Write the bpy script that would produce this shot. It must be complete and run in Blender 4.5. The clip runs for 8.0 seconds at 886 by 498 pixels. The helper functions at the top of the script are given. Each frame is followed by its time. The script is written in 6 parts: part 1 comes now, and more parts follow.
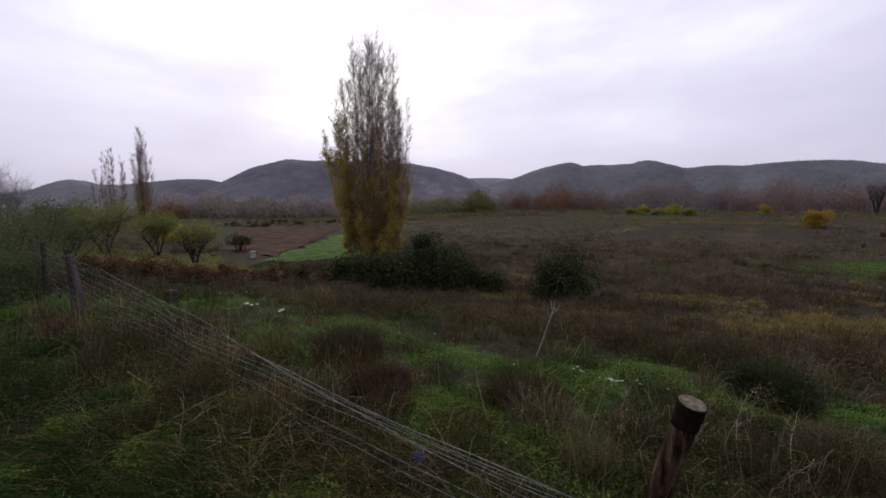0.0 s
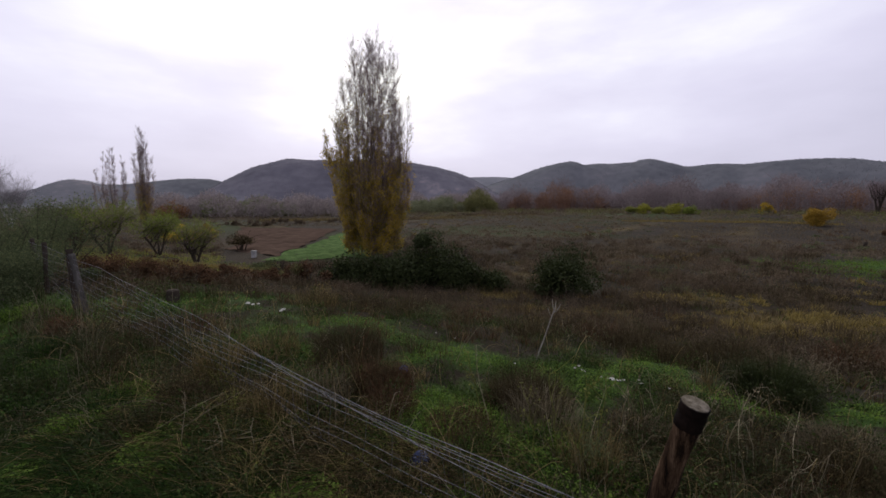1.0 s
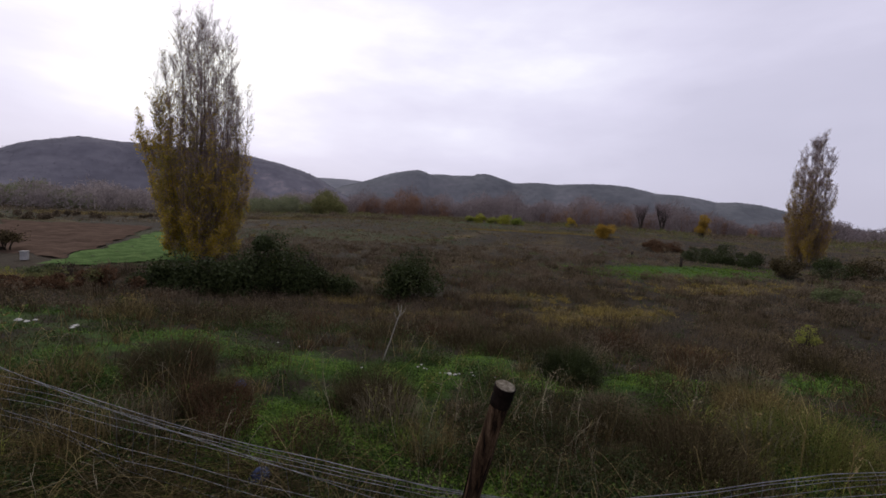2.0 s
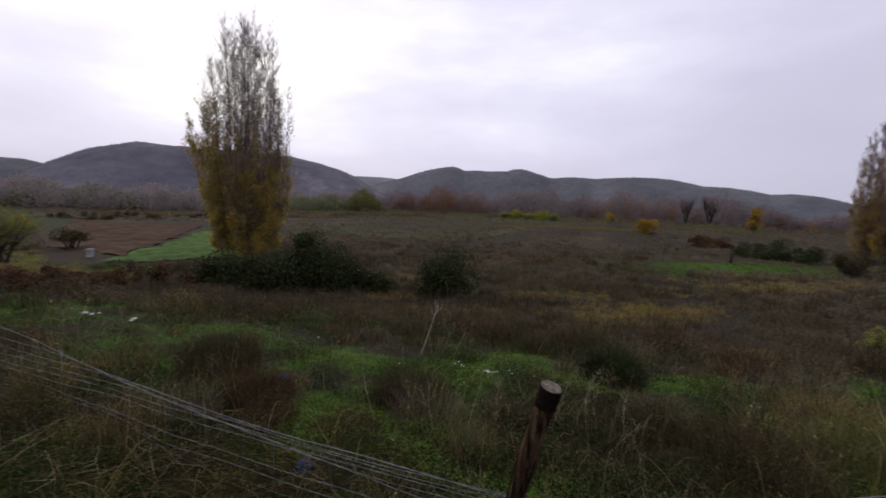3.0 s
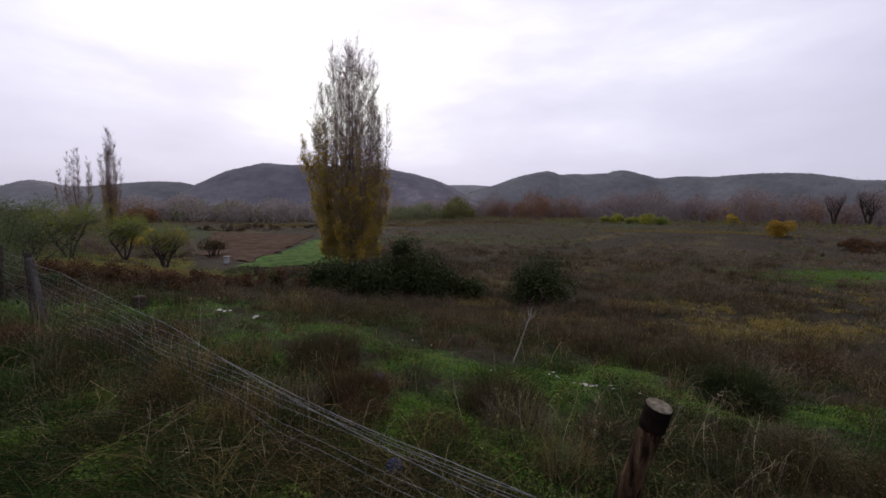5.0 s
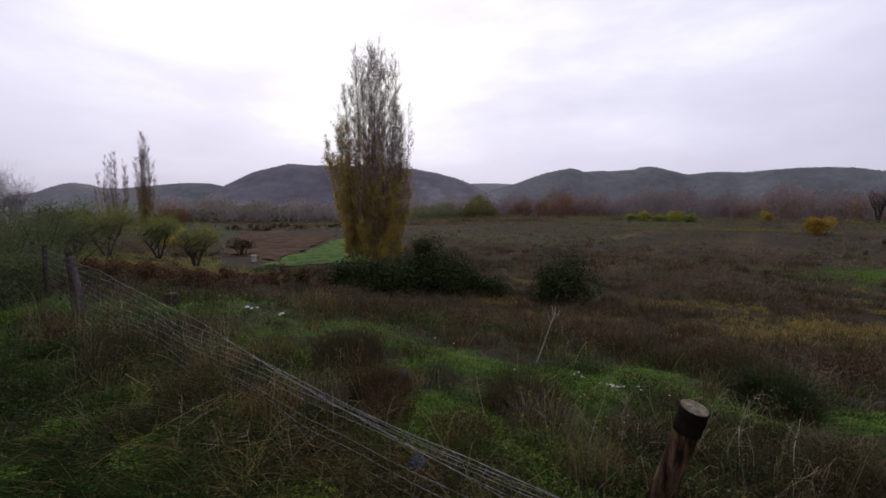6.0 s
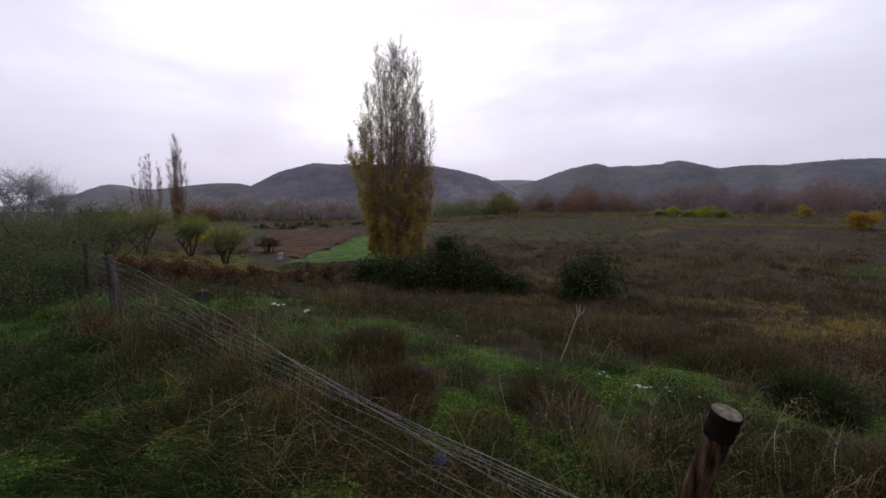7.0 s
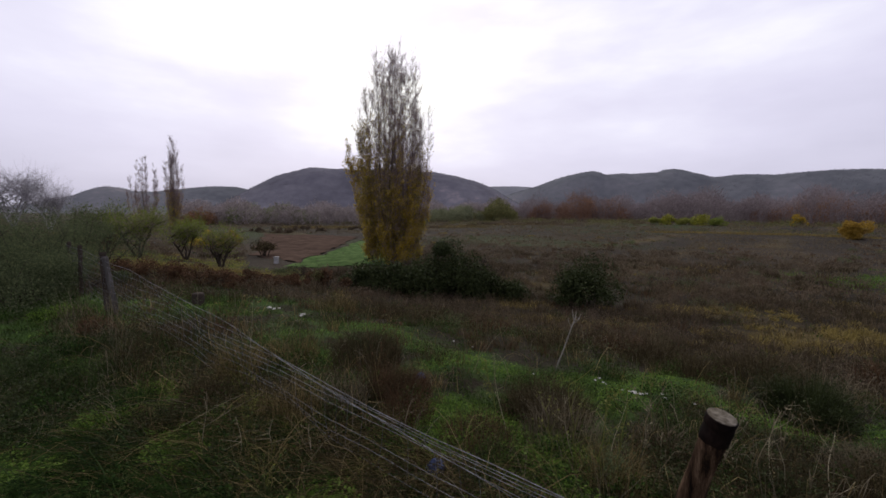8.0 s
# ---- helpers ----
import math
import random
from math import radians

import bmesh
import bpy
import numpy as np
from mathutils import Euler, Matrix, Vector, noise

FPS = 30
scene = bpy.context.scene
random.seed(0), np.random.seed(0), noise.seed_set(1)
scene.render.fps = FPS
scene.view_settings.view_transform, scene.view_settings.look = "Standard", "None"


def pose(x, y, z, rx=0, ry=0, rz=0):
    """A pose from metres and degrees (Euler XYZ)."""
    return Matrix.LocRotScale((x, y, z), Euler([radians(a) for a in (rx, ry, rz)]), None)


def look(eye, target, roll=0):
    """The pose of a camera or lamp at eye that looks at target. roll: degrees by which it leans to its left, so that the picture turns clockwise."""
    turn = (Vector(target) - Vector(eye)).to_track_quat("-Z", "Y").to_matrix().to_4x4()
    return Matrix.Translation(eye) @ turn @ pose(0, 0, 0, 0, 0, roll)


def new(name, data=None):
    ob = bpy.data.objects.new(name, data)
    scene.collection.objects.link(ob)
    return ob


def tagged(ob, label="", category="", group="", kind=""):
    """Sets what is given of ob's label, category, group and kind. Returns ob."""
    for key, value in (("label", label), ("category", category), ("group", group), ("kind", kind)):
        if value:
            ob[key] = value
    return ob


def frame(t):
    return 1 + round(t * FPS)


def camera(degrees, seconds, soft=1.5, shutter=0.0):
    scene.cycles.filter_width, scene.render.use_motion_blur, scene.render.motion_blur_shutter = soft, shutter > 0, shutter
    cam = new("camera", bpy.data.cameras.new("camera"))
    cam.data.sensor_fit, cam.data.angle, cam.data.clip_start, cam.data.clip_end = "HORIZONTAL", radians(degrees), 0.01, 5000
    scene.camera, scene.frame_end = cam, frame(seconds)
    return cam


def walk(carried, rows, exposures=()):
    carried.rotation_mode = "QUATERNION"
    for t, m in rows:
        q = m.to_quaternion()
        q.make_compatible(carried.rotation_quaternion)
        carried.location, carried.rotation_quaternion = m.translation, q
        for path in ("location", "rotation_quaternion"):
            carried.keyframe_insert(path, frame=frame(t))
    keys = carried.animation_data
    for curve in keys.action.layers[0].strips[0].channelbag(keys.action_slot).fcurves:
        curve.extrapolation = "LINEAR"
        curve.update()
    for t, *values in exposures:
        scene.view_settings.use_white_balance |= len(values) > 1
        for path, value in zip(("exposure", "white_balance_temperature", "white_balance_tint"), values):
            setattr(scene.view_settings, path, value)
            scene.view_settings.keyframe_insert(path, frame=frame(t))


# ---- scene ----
# ---------------------------------------------------------------- camera
cam = camera(94.8, 8.0, soft=1.6, shutter=0.16)
PATH = [
    (0.0, -0.001, -0.005, 1.657, 84.13, -0.13, 0.05),
    (0.5, -0.002, -0.001, 1.659, 84.06, 0.01, -0.1),
    (1.0, -0.003, 0.001, 1.66, 84.0, -0.03, 0.16),
    (1.3, 0.005, 0.005, 1.659, 83.89, -0.21, -0.34),
    (1.4, 0.014, -0.022, 1.685, 84.42, -2.15, -7.58),
    (1.5, 0.018, -0.045, 1.683, 85.24, -3.41, -16.73),
    (1.6, -0.043, -0.119, 1.723, 85.17, -3.47, -19.8),
    (1.7, -0.035, -0.129, 1.711, 85.13, -2.97, -20.7),
    (2.8, -0.016, -0.089, 1.694, 84.86, -3.03, -20.07),
    (2.9, -0.016, -0.072, 1.682, 84.72, -2.94, -18.57),
    (3.0, -0.033, -0.077, 1.693, 84.41, -2.28, -15.82),
    (3.1, -0.013, -0.07, 1.704, 84.11, -1.34, -11.84),
    (3.2, -0.003, -0.043, 1.687, 84.2, 0.27, -6.37),
    (3.3, -0.025, -0.055, 1.691, 84.25, 0.67, -3.05),
    (3.4, -0.007, -0.025, 1.678, 84.17, 0.8, -1.36),
    (3.5, 0.0, 0.001, 1.655, 84.19, 0.39, -0.68),
    (4.0, 0.003, -0.004, 1.653, 84.5, -0.75, -2.25),
    (4.2, 0.01, -0.028, 1.66, 84.8, -0.62, -3.25),
    (5.5, 0.007, -0.009, 1.655, 85.06, -0.93, -2.03),
    (6.0, 0.002, 0.001, 1.645, 84.84, -0.43, 0.22),
    (6.5, -0.003, -0.002, 1.647, 84.88, 0.29, 3.57),
    (7.0, 0.006, 0.01, 1.649, 84.46, 0.05, 3.33),
    (7.5, 0.003, 0.001, 1.639, 84.75, -0.64, 2.4),
    (8.0, -0.002, -0.002, 1.643, 85.23, -0.55, 2.89),
]
walk(cam, [(row[0], pose(*row[1:])) for row in PATH])

# ---------------------------------------------------------------- sky and light
SUN_AZ, SUN_EL = -14.0, 38.0      # degrees east of north (+y), above the horizon


def make_world():
    w = bpy.data.worlds.new("overcast_sky")
    scene.world = w
    w.use_nodes = True
    nt = w.node_tree
    nt.nodes.clear()
    N, L = nt.nodes.new, nt.links.new
    out, bg = N("ShaderNodeOutputWorld"), N("ShaderNodeBackground")
    sky = N("ShaderNodeTexSky")
    sky.sky_type, sky.sun_disc = "NISHITA", False
    sky.sun_elevation, sky.sun_rotation = radians(SUN_EL), radians(SUN_AZ)
    sky.air_density, sky.dust_density = 1.0, 4.0
    tc, mp = N("ShaderNodeTexCoord"), N("ShaderNodeMapping")
    mp.inputs["Scale"].default_value = (1.0, 1.0, 3.2)
    cl = N("ShaderNodeTexNoise")
    cl.inputs["Scale"].default_value, cl.inputs["Detail"].default_value, cl.inputs["Roughness"].default_value = 1.7, 6, 0.5
    L(tc.outputs["Generated"], mp.inputs["Vector"])
    L(mp.outputs["Vector"], cl.inputs["Vector"])
    # the cloud deck: bright where the hidden sun stands, greyer away from it
    dot = N("ShaderNodeVectorMath")
    dot.operation = "DOT_PRODUCT"
    a, e = radians(SUN_AZ), radians(SUN_EL)
    dot.inputs[1].default_value = (math.sin(a) * math.cos(e), math.cos(a) * math.cos(e), math.sin(e))
    L(tc.outputs["Generated"], dot.inputs[0])
    sep = N("ShaderNodeSeparateXYZ")
    L(tc.outputs["Generated"], sep.inputs[0])

    def weigh(socket, by, onto=None, plus=0.0):
        m = N("ShaderNodeMath")
        m.operation = "MULTIPLY_ADD"
        L(socket, m.inputs[0])
        m.inputs[1].default_value, m.inputs[2].default_value = by, plus
        if onto:
            L(onto, m.inputs[2])
        return m.outputs[0]

    low = N("ShaderNodeMath")
    low.operation = "MINIMUM"
    L(sep.outputs["Z"], low.inputs[0])
    low.inputs[1].default_value = 0.34
    level = weigh(low.outputs[0], 1.0, weigh(dot.outputs["Value"], 0.5, weigh(cl.outputs["Fac"], 1.0, plus=-0.385)))
    ramp = N("ShaderNodeValToRGB")
    els = ramp.color_ramp.elements
    els[0].position, els[0].color = 0.15, (0.54, 0.525, 0.66, 1)
    els[1].position, els[1].color = 1.0, (1.0, 1.0, 1.0, 1)
    for p, c in ((0.5, (0.61, 0.59, 0.74, 1)), (0.72, (0.72, 0.695, 0.86, 1)), (0.84, (0.805, 0.785, 0.935, 1)), (0.92, (0.92, 0.905, 0.99, 1))):
        k = els.new(p)
        k.color = c
    L(level, ramp.inputs["Fac"])
    mix = N("ShaderNodeMixRGB")
    mix.blend_type = "ADD"
    mix.inputs["Fac"].default_value = 0.008
    L(ramp.outputs["Color"], mix.inputs["Color1"])
    L(sky.outputs["Color"], mix.inputs["Color2"])
    L(mix.outputs["Color"], bg.inputs["Color"])
    bg.inputs["Strength"].default_value = 1.0
    L(bg.outputs["Background"], out.inputs["Surface"])


make_world()
sun = new("sun", bpy.data.lights.new("sun", "SUN"))
sun.data.energy, sun.data.angle, sun.data.color = 1.0, radians(40), (1.0, 0.94, 0.84)
_a, _e = radians(SUN_AZ), radians(SUN_EL)
_d = Vector((math.sin(_a) * math.cos(_e), math.cos(_a) * math.cos(_e), math.sin(_e)))
sun.matrix_world = look(_d * 50, (0, 0, 0))
scene.view_settings.exposure = 0.0

# ---------------------------------------------------------------- materials
def material(name, colors, rough=0.8, scale=4.0, detail=6, bump=0.0, bump_scale=None, island=0.0, metal=0.0, stretch=(1, 1, 1), coords="Object", trans=0.0, spec=0.06, band=None):
    """Noise-mixed colours at two scales; island: how much each loose piece differs from the next."""
    m = bpy.data.materials.new(name)
    m.use_nodes = True
    nt = m.node_tree
    N, L = nt.nodes.new, nt.links.new
    b = nt.nodes["Principled BSDF"]
    b.inputs["Roughness"].default_value, b.inputs["Metallic"].default_value = rough, metal
    b.inputs["Specular IOR Level"].default_value = 0.5 if metal else spec
    tc, mp = N("ShaderNodeTexCoord"), N("ShaderNodeMapping")
    mp.inputs["Scale"].default_value = stretch
    L(tc.outputs[coords], mp.inputs["Vector"])
    n1, n2 = N("ShaderNodeTexNoise"), N("ShaderNodeTexNoise")
    for n, s in ((n1, scale), (n2, scale * 9)):
        n.inputs["Scale"].default_value, n.inputs["Detail"].default_value = s, detail
        L(mp.outputs["Vector"], n.inputs["Vector"])
    s1 = N("ShaderNodeMath")
    s1.operation = "MULTIPLY_ADD"
    L(n2.outputs["Fac"], s1.inputs[0])
    s1.inputs[1].default_value = 0.5
    half = N("ShaderNodeMath")
    half.operation = "MULTIPLY_ADD"
    L(n1.outputs["Fac"], half.inputs[0])
    half.inputs[1].default_value, half.inputs[2].default_value = 1.0, -0.25
    L(half.outputs[0], s1.inputs[2])
    fac = s1.outputs[0]
    if island:
        g = N("ShaderNodeNewGeometry")
        mx = N("ShaderNodeMix")
        mx.inputs["Factor"].default_value = island
        L(fac, mx.inputs["A"])
        L(g.outputs["Random Per Island"], mx.inputs["B"])
        fac = mx.outputs["Result"]
    r = N("ShaderNodeValToRGB")
    els = r.color_ramp.elements
    k = len(colors)
    lo, hi = (0.0, 1.0) if island > 0.5 else (0.25, 0.75)
    lo, hi = band or (lo, hi)
    els[0].position, els[0].color = lo, (*colors[0], 1)
    els[1].position, els[1].color = hi, (*colors[-1], 1)
    for i in range(1, k - 1):
        q = els.new(lo + (hi - lo) * i / (k - 1))
        q.color = (*colors[i], 1)
    L(fac, r.inputs["Fac"])
    L(r.outputs["Color"], b.inputs["Base Color"])
    if bump:
        bp, n3 = N("ShaderNodeBump"), N("ShaderNodeTexNoise")
        n3.inputs["Scale"].default_value, n3.inputs["Detail"].default_value = bump_scale or scale * 4, 8
        L(mp.outputs["Vector"], n3.inputs["Vector"])
        bp.inputs["Strength"].default_value = bump
        L(n3.outputs["Fac"], bp.inputs["Height"])
        L(bp.outputs["Normal"], b.inputs["Normal"])
    if trans:
        t, ms = N("ShaderNodeBsdfTranslucent"), N("ShaderNodeMixShader")
        L(r.outputs["Color"], t.inputs["Color"])
        ms.inputs["Fac"].default_value = trans
        L(b.outputs["BSDF"], ms.inputs[1])
        L(t.outputs["BSDF"], ms.inputs[2])
        L(ms.outputs["Shader"], nt.nodes["Material Output"].inputs["Surface"])
    return m


M = {}
M["grass_green"] = material("fresh_grass", [(0.05, 0.092, 0.013), (0.097, 0.165, 0.022), (0.18, 0.265, 0.045)], 0.6, 1.5, island=0.65, trans=0.35)
M["grass_dark"] = material("damp_grass", [(0.0106, 0.021, 0.005), (0.0213, 0.0419, 0.0091), (0.0447, 0.0769, 0.0151), (0.1064, 0.1572, 0.0403)], 0.7, 1.0, island=0.75, trans=0.2)
M["weed_brown"] = material("dead_weeds", [(0.0146, 0.0114, 0.0057), (0.0374, 0.0296, 0.0148), (0.0884, 0.0697, 0.0344), (0.26, 0.208, 0.1072)], 0.9, 0.5, island=0.55, trans=0.15)
M["weed_red"] = material("rusty_bracken", [(0.0325, 0.0195, 0.0117), (0.091, 0.052, 0.0286), (0.182, 0.104, 0.0546)], 0.9, 0.5, island=0.7, trans=0.15)
M["straw"] = material("dry_straw_grass", [(0.0416, 0.0312, 0.0124), (0.104, 0.079, 0.0316), (0.1976, 0.1508, 0.0622), (0.416, 0.3328, 0.1531)], 0.8, 1.0, island=0.75, trans=0.2)
# paler copy of the dead-weed browns, used from about 9 m out
M["weed_far"] = material("paler_field_weeds", [(0.062, 0.047, 0.031), (0.1, 0.076, 0.05), (0.135, 0.104, 0.068), (0.18, 0.142, 0.092)], 0.9, 0.25, island=0.25, trans=0.15)
M["straw_gold"] = material("golden_dry_grass", [(0.0854, 0.066, 0.0194), (0.1707, 0.132, 0.0396), (0.2561, 0.198, 0.0616), (0.3585, 0.2816, 0.0968)], 0.8, 0.6, island=0.6, trans=0.25)
M["verge_grass"] = material("wet_verge_grass", [(0.0069, 0.0151, 0.0039), (0.0136, 0.0302, 0.0065), (0.03, 0.0604, 0.0116), (0.0956, 0.1509, 0.0363)], 0.7, 1.0, island=0.75, trans=0.2)
M["leaf_dull"] = material("dull_willow_leaves", [(0.08, 0.085, 0.035), (0.13, 0.13, 0.05), (0.19, 0.18, 0.065)], 0.7, 0.4, island=0.5, trans=0.3)
M["stalk_pale"] = material("bleached_stalks", [(0.2, 0.17, 0.11), (0.3, 0.26, 0.17), (0.42, 0.37, 0.25)], 0.8, 3.0)
M["stalk"] = material("grey_dry_stalks", [(0.0728, 0.0582, 0.0354), (0.156, 0.131, 0.0813), (0.2808, 0.2444, 0.1627)], 0.9, 2.0, island=0.7)
M["bark"] = material("poplar_bark", [(0.05, 0.042, 0.036), (0.1, 0.084, 0.072), (0.17, 0.145, 0.125)], 0.9, 3.0, bump=0.5, stretch=(1, 1, 0.3))
M["twig"] = material("bare_twigs", [(0.182, 0.1374, 0.137), (0.2873, 0.2202, 0.2183), (0.4022, 0.3158, 0.314)], 0.9, 1.0, island=0.6, trans=0.35)
M["leaf_yellow"] = material("autumn_poplar_leaves", [(0.2565, 0.1819, 0.0363), (0.4276, 0.3086, 0.0509), (0.5986, 0.4408, 0.0728)], 0.6, 0.5, island=0.45, trans=0.5)
M["leaf_gold"] = material("golden_leaves", [(0.255, 0.17, 0.0213), (0.391, 0.272, 0.0298), (0.51, 0.374, 0.0467)], 0.6, 0.5, island=0.45, trans=0.5)
M["leaf_lime"] = material("yellow_green_leaves", [(0.16, 0.17, 0.03), (0.26, 0.26, 0.04), (0.36, 0.34, 0.055)], 0.6, 0.4, island=0.5, trans=0.45)
M["weed_lime"] = material("yellow_green_weeds", [(0.0792, 0.0864, 0.0216), (0.1368, 0.144, 0.0374), (0.2088, 0.2088, 0.0612)], 0.7, 1.0, island=0.5, trans=0.3)
M["leaf_tan"] = material("tan_poplar_leaves", [(0.2, 0.14, 0.07), (0.3, 0.21, 0.1), (0.4, 0.29, 0.14)], 0.6, 0.5, island=0.4, trans=0.5)
M["leaf_amber"] = material("amber_leaves", [(0.2, 0.13, 0.026), (0.31, 0.2, 0.036), (0.42, 0.28, 0.05)], 0.6, 0.5, island=0.4, trans=0.45)
M["leaf_fruit"] = material("fruit_tree_leaves", [(0.0878, 0.117, 0.0243), (0.156, 0.195, 0.039), (0.2535, 0.2778, 0.0537)], 0.6, 0.6, island=0.6, trans=0.45)
M["leaf_willow"] = material("grey_willow_leaves", [(0.1187, 0.1313, 0.0775), (0.1688, 0.1812, 0.1038), (0.225, 0.2313, 0.125)], 0.7, 0.1, island=0.4, trans=0.35)
M["wood_rust"] = material("rusty_wood", [(0.1456, 0.0896, 0.065), (0.224, 0.1344, 0.0896), (0.3024, 0.1792, 0.112)], 0.9, 0.05, island=0.25, trans=0.3)
M["thorn_twig"] = material("thorn_twigs", [(0.035, 0.024, 0.022), (0.065, 0.045, 0.04), (0.1, 0.072, 0.062)], 0.9, 1.0, island=0.5, trans=0.2)
M["leaf_olive"] = material("olive_poplar_leaves", [(0.1835, 0.1567, 0.033), (0.3059, 0.257, 0.0489), (0.4528, 0.3671, 0.0661)], 0.6, 0.5, island=0.45, trans=0.5)
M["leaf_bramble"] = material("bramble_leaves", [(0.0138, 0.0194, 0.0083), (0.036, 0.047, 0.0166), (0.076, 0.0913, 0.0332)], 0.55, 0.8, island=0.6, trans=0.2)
M["leaf_grey"] = material("grey_green_shrub_leaves", [(0.055, 0.072, 0.033), (0.105, 0.125, 0.056), (0.17, 0.185, 0.09)], 0.7, 0.8, island=0.6, trans=0.35)
M["leaf_orchard"] = material("orchard_leaves", [(0.13, 0.15, 0.035), (0.22, 0.235, 0.055), (0.33, 0.325, 0.075)], 0.6, 0.6, island=0.6, trans=0.5)
M["leaf_rust"] = material("rust_coloured_leaves", [(0.14, 0.085, 0.05), (0.22, 0.12, 0.065), (0.3, 0.165, 0.08)], 0.7, 0.5, island=0.6, trans=0.3)
M["branch_dark"] = material("dark_branches", [(0.02, 0.016, 0.013), (0.045, 0.036, 0.028), (0.07, 0.06, 0.05)], 0.9, 2.0, bump=0.4)
M["wood_post"] = material("weathered_stake_wood", [(0.006, 0.004, 0.003), (0.028, 0.016, 0.009), (0.06, 0.036, 0.021), (0.12, 0.078, 0.048)], 0.85, 42.0, bump=1.0, bump_scale=90, stretch=(1, 1, 0.1), band=(0.33, 0.7))
M["wood_cap"] = material("tarred_stake_head", [(0.003, 0.002, 0.002), (0.008, 0.005, 0.004), (0.02, 0.012, 0.009)], 0.7, 14.0, bump=0.6, stretch=(1, 1, 0.4))
M["wood_end"] = material("weathered_end_grain", [(0.06, 0.05, 0.035), (0.12, 0.104, 0.076), (0.2, 0.178, 0.138)], 0.9, 55.0, bump=0.9, band=(0.3, 0.7))
M["wood_grey"] = material("silver_grey_post_wood", [(0.03, 0.028, 0.026), (0.075, 0.07, 0.064), (0.14, 0.13, 0.12)], 0.9, 5.0, bump=0.6, stretch=(1, 1, 0.2))
M["wire"] = material("galvanised_wire", [(0.079, 0.079, 0.0864), (0.1476, 0.1476, 0.1602), (0.2635, 0.2635, 0.2846)], 0.6, 12.0, metal=0.45)
# blue-grey of aerial haze is mixed into the hill and scrub base colours
M["hill"] = material("hazy_scrubby_hillside", [(0.0925, 0.0895, 0.1064), (0.1186, 0.115, 0.1349), (0.1483, 0.1416, 0.1608), (0.2609, 0.224, 0.2334)], 1.0, 0.009, detail=5, bump=0.3, bump_scale=0.05, band=(0.34, 0.8))
M["scrub"] = material("hazy_hill_scrub_leaves", [(0.0879, 0.0872, 0.1015), (0.1123, 0.1109, 0.1282), (0.144, 0.1408, 0.1603)], 0.9, 0.02, island=0.3, trans=0.25)
# farthest ridge: the strongest haze put into its colour
M["hill_far"] = material("hazy_far_hillside", [(0.13, 0.135, 0.15), (0.16, 0.165, 0.18), (0.2, 0.2, 0.215)], 1.0, 0.006, detail=10, bump=0.6)
# bare twigs lightened to grey-mauve: valley haze put into the base colour
M["wood_far"] = material("hazy_leafless_wood", [(0.1461, 0.1211, 0.12), (0.2086, 0.1748, 0.1731), (0.2817, 0.2353, 0.2332)], 1.0, 0.03, island=0.2, trans=0.3)
M["wood_dim"] = material("hedgerow_scrub", [(0.1633, 0.1434, 0.138), (0.2504, 0.2156, 0.206), (0.3375, 0.291, 0.2748)], 1.0, 0.05, island=0.4, trans=0.3)
# haze tint in the colour of the middle-distance hills as well
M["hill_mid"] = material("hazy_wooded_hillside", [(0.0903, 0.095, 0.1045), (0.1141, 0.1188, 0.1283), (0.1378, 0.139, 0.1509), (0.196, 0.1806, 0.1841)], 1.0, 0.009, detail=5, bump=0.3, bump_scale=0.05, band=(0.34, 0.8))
# paler again, for the far field and the dry orchard grass
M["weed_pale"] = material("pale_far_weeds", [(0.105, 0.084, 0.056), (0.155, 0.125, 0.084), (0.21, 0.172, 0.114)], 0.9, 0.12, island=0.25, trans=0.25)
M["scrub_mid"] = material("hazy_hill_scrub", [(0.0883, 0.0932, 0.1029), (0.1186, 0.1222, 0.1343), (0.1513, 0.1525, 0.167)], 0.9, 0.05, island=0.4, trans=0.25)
M["crop_leaf"] = material("young_crop_leaves", [(0.045, 0.078, 0.022), (0.075, 0.118, 0.036), (0.118, 0.165, 0.054)], 0.7, 0.5, island=0.5, trans=0.3)
M["leaf_broom"] = material("broom_leaves", [(0.0392, 0.0523, 0.0247), (0.0784, 0.0976, 0.0458), (0.1438, 0.1638, 0.0804)], 0.8, 0.4, island=0.5, trans=0.4)
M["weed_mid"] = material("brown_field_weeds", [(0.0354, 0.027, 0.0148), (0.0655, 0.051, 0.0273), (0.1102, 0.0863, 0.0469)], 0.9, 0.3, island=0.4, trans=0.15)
M["dry_stem"] = material("bleached_dead_stem", [(0.15, 0.136, 0.112), (0.23, 0.21, 0.175), (0.31, 0.29, 0.25)], 0.9, 12.0, bump=0.4)
M["pale_twig"] = material("pale_ash_twigs", [(0.308, 0.2915, 0.3025), (0.44, 0.418, 0.4312), (0.572, 0.55, 0.5632)], 0.9, 1.0, island=0.5, trans=0.3)
M["blue_plastic"] = material("faded_blue_plastic", [(0.012, 0.025, 0.075), (0.024, 0.05, 0.14), (0.045, 0.08, 0.2)], 0.5, 12.0, bump=0.3)
M["blue_dull"] = material("dusty_blue_plastic", [(0.018, 0.022, 0.042), (0.035, 0.045, 0.085), (0.07, 0.08, 0.13)], 0.5, 20.0, bump=0.3)
M["white_litter"] = material("soiled_white_plastic", [(0.22, 0.21, 0.18), (0.4, 0.39, 0.35), (0.6, 0.59, 0.55)], 0.6, 12.0)
M["white_paint"] = material("white_painted_board", [(0.2, 0.2, 0.19), (0.36, 0.36, 0.35), (0.5, 0.5, 0.49)], 0.6, 3.0)


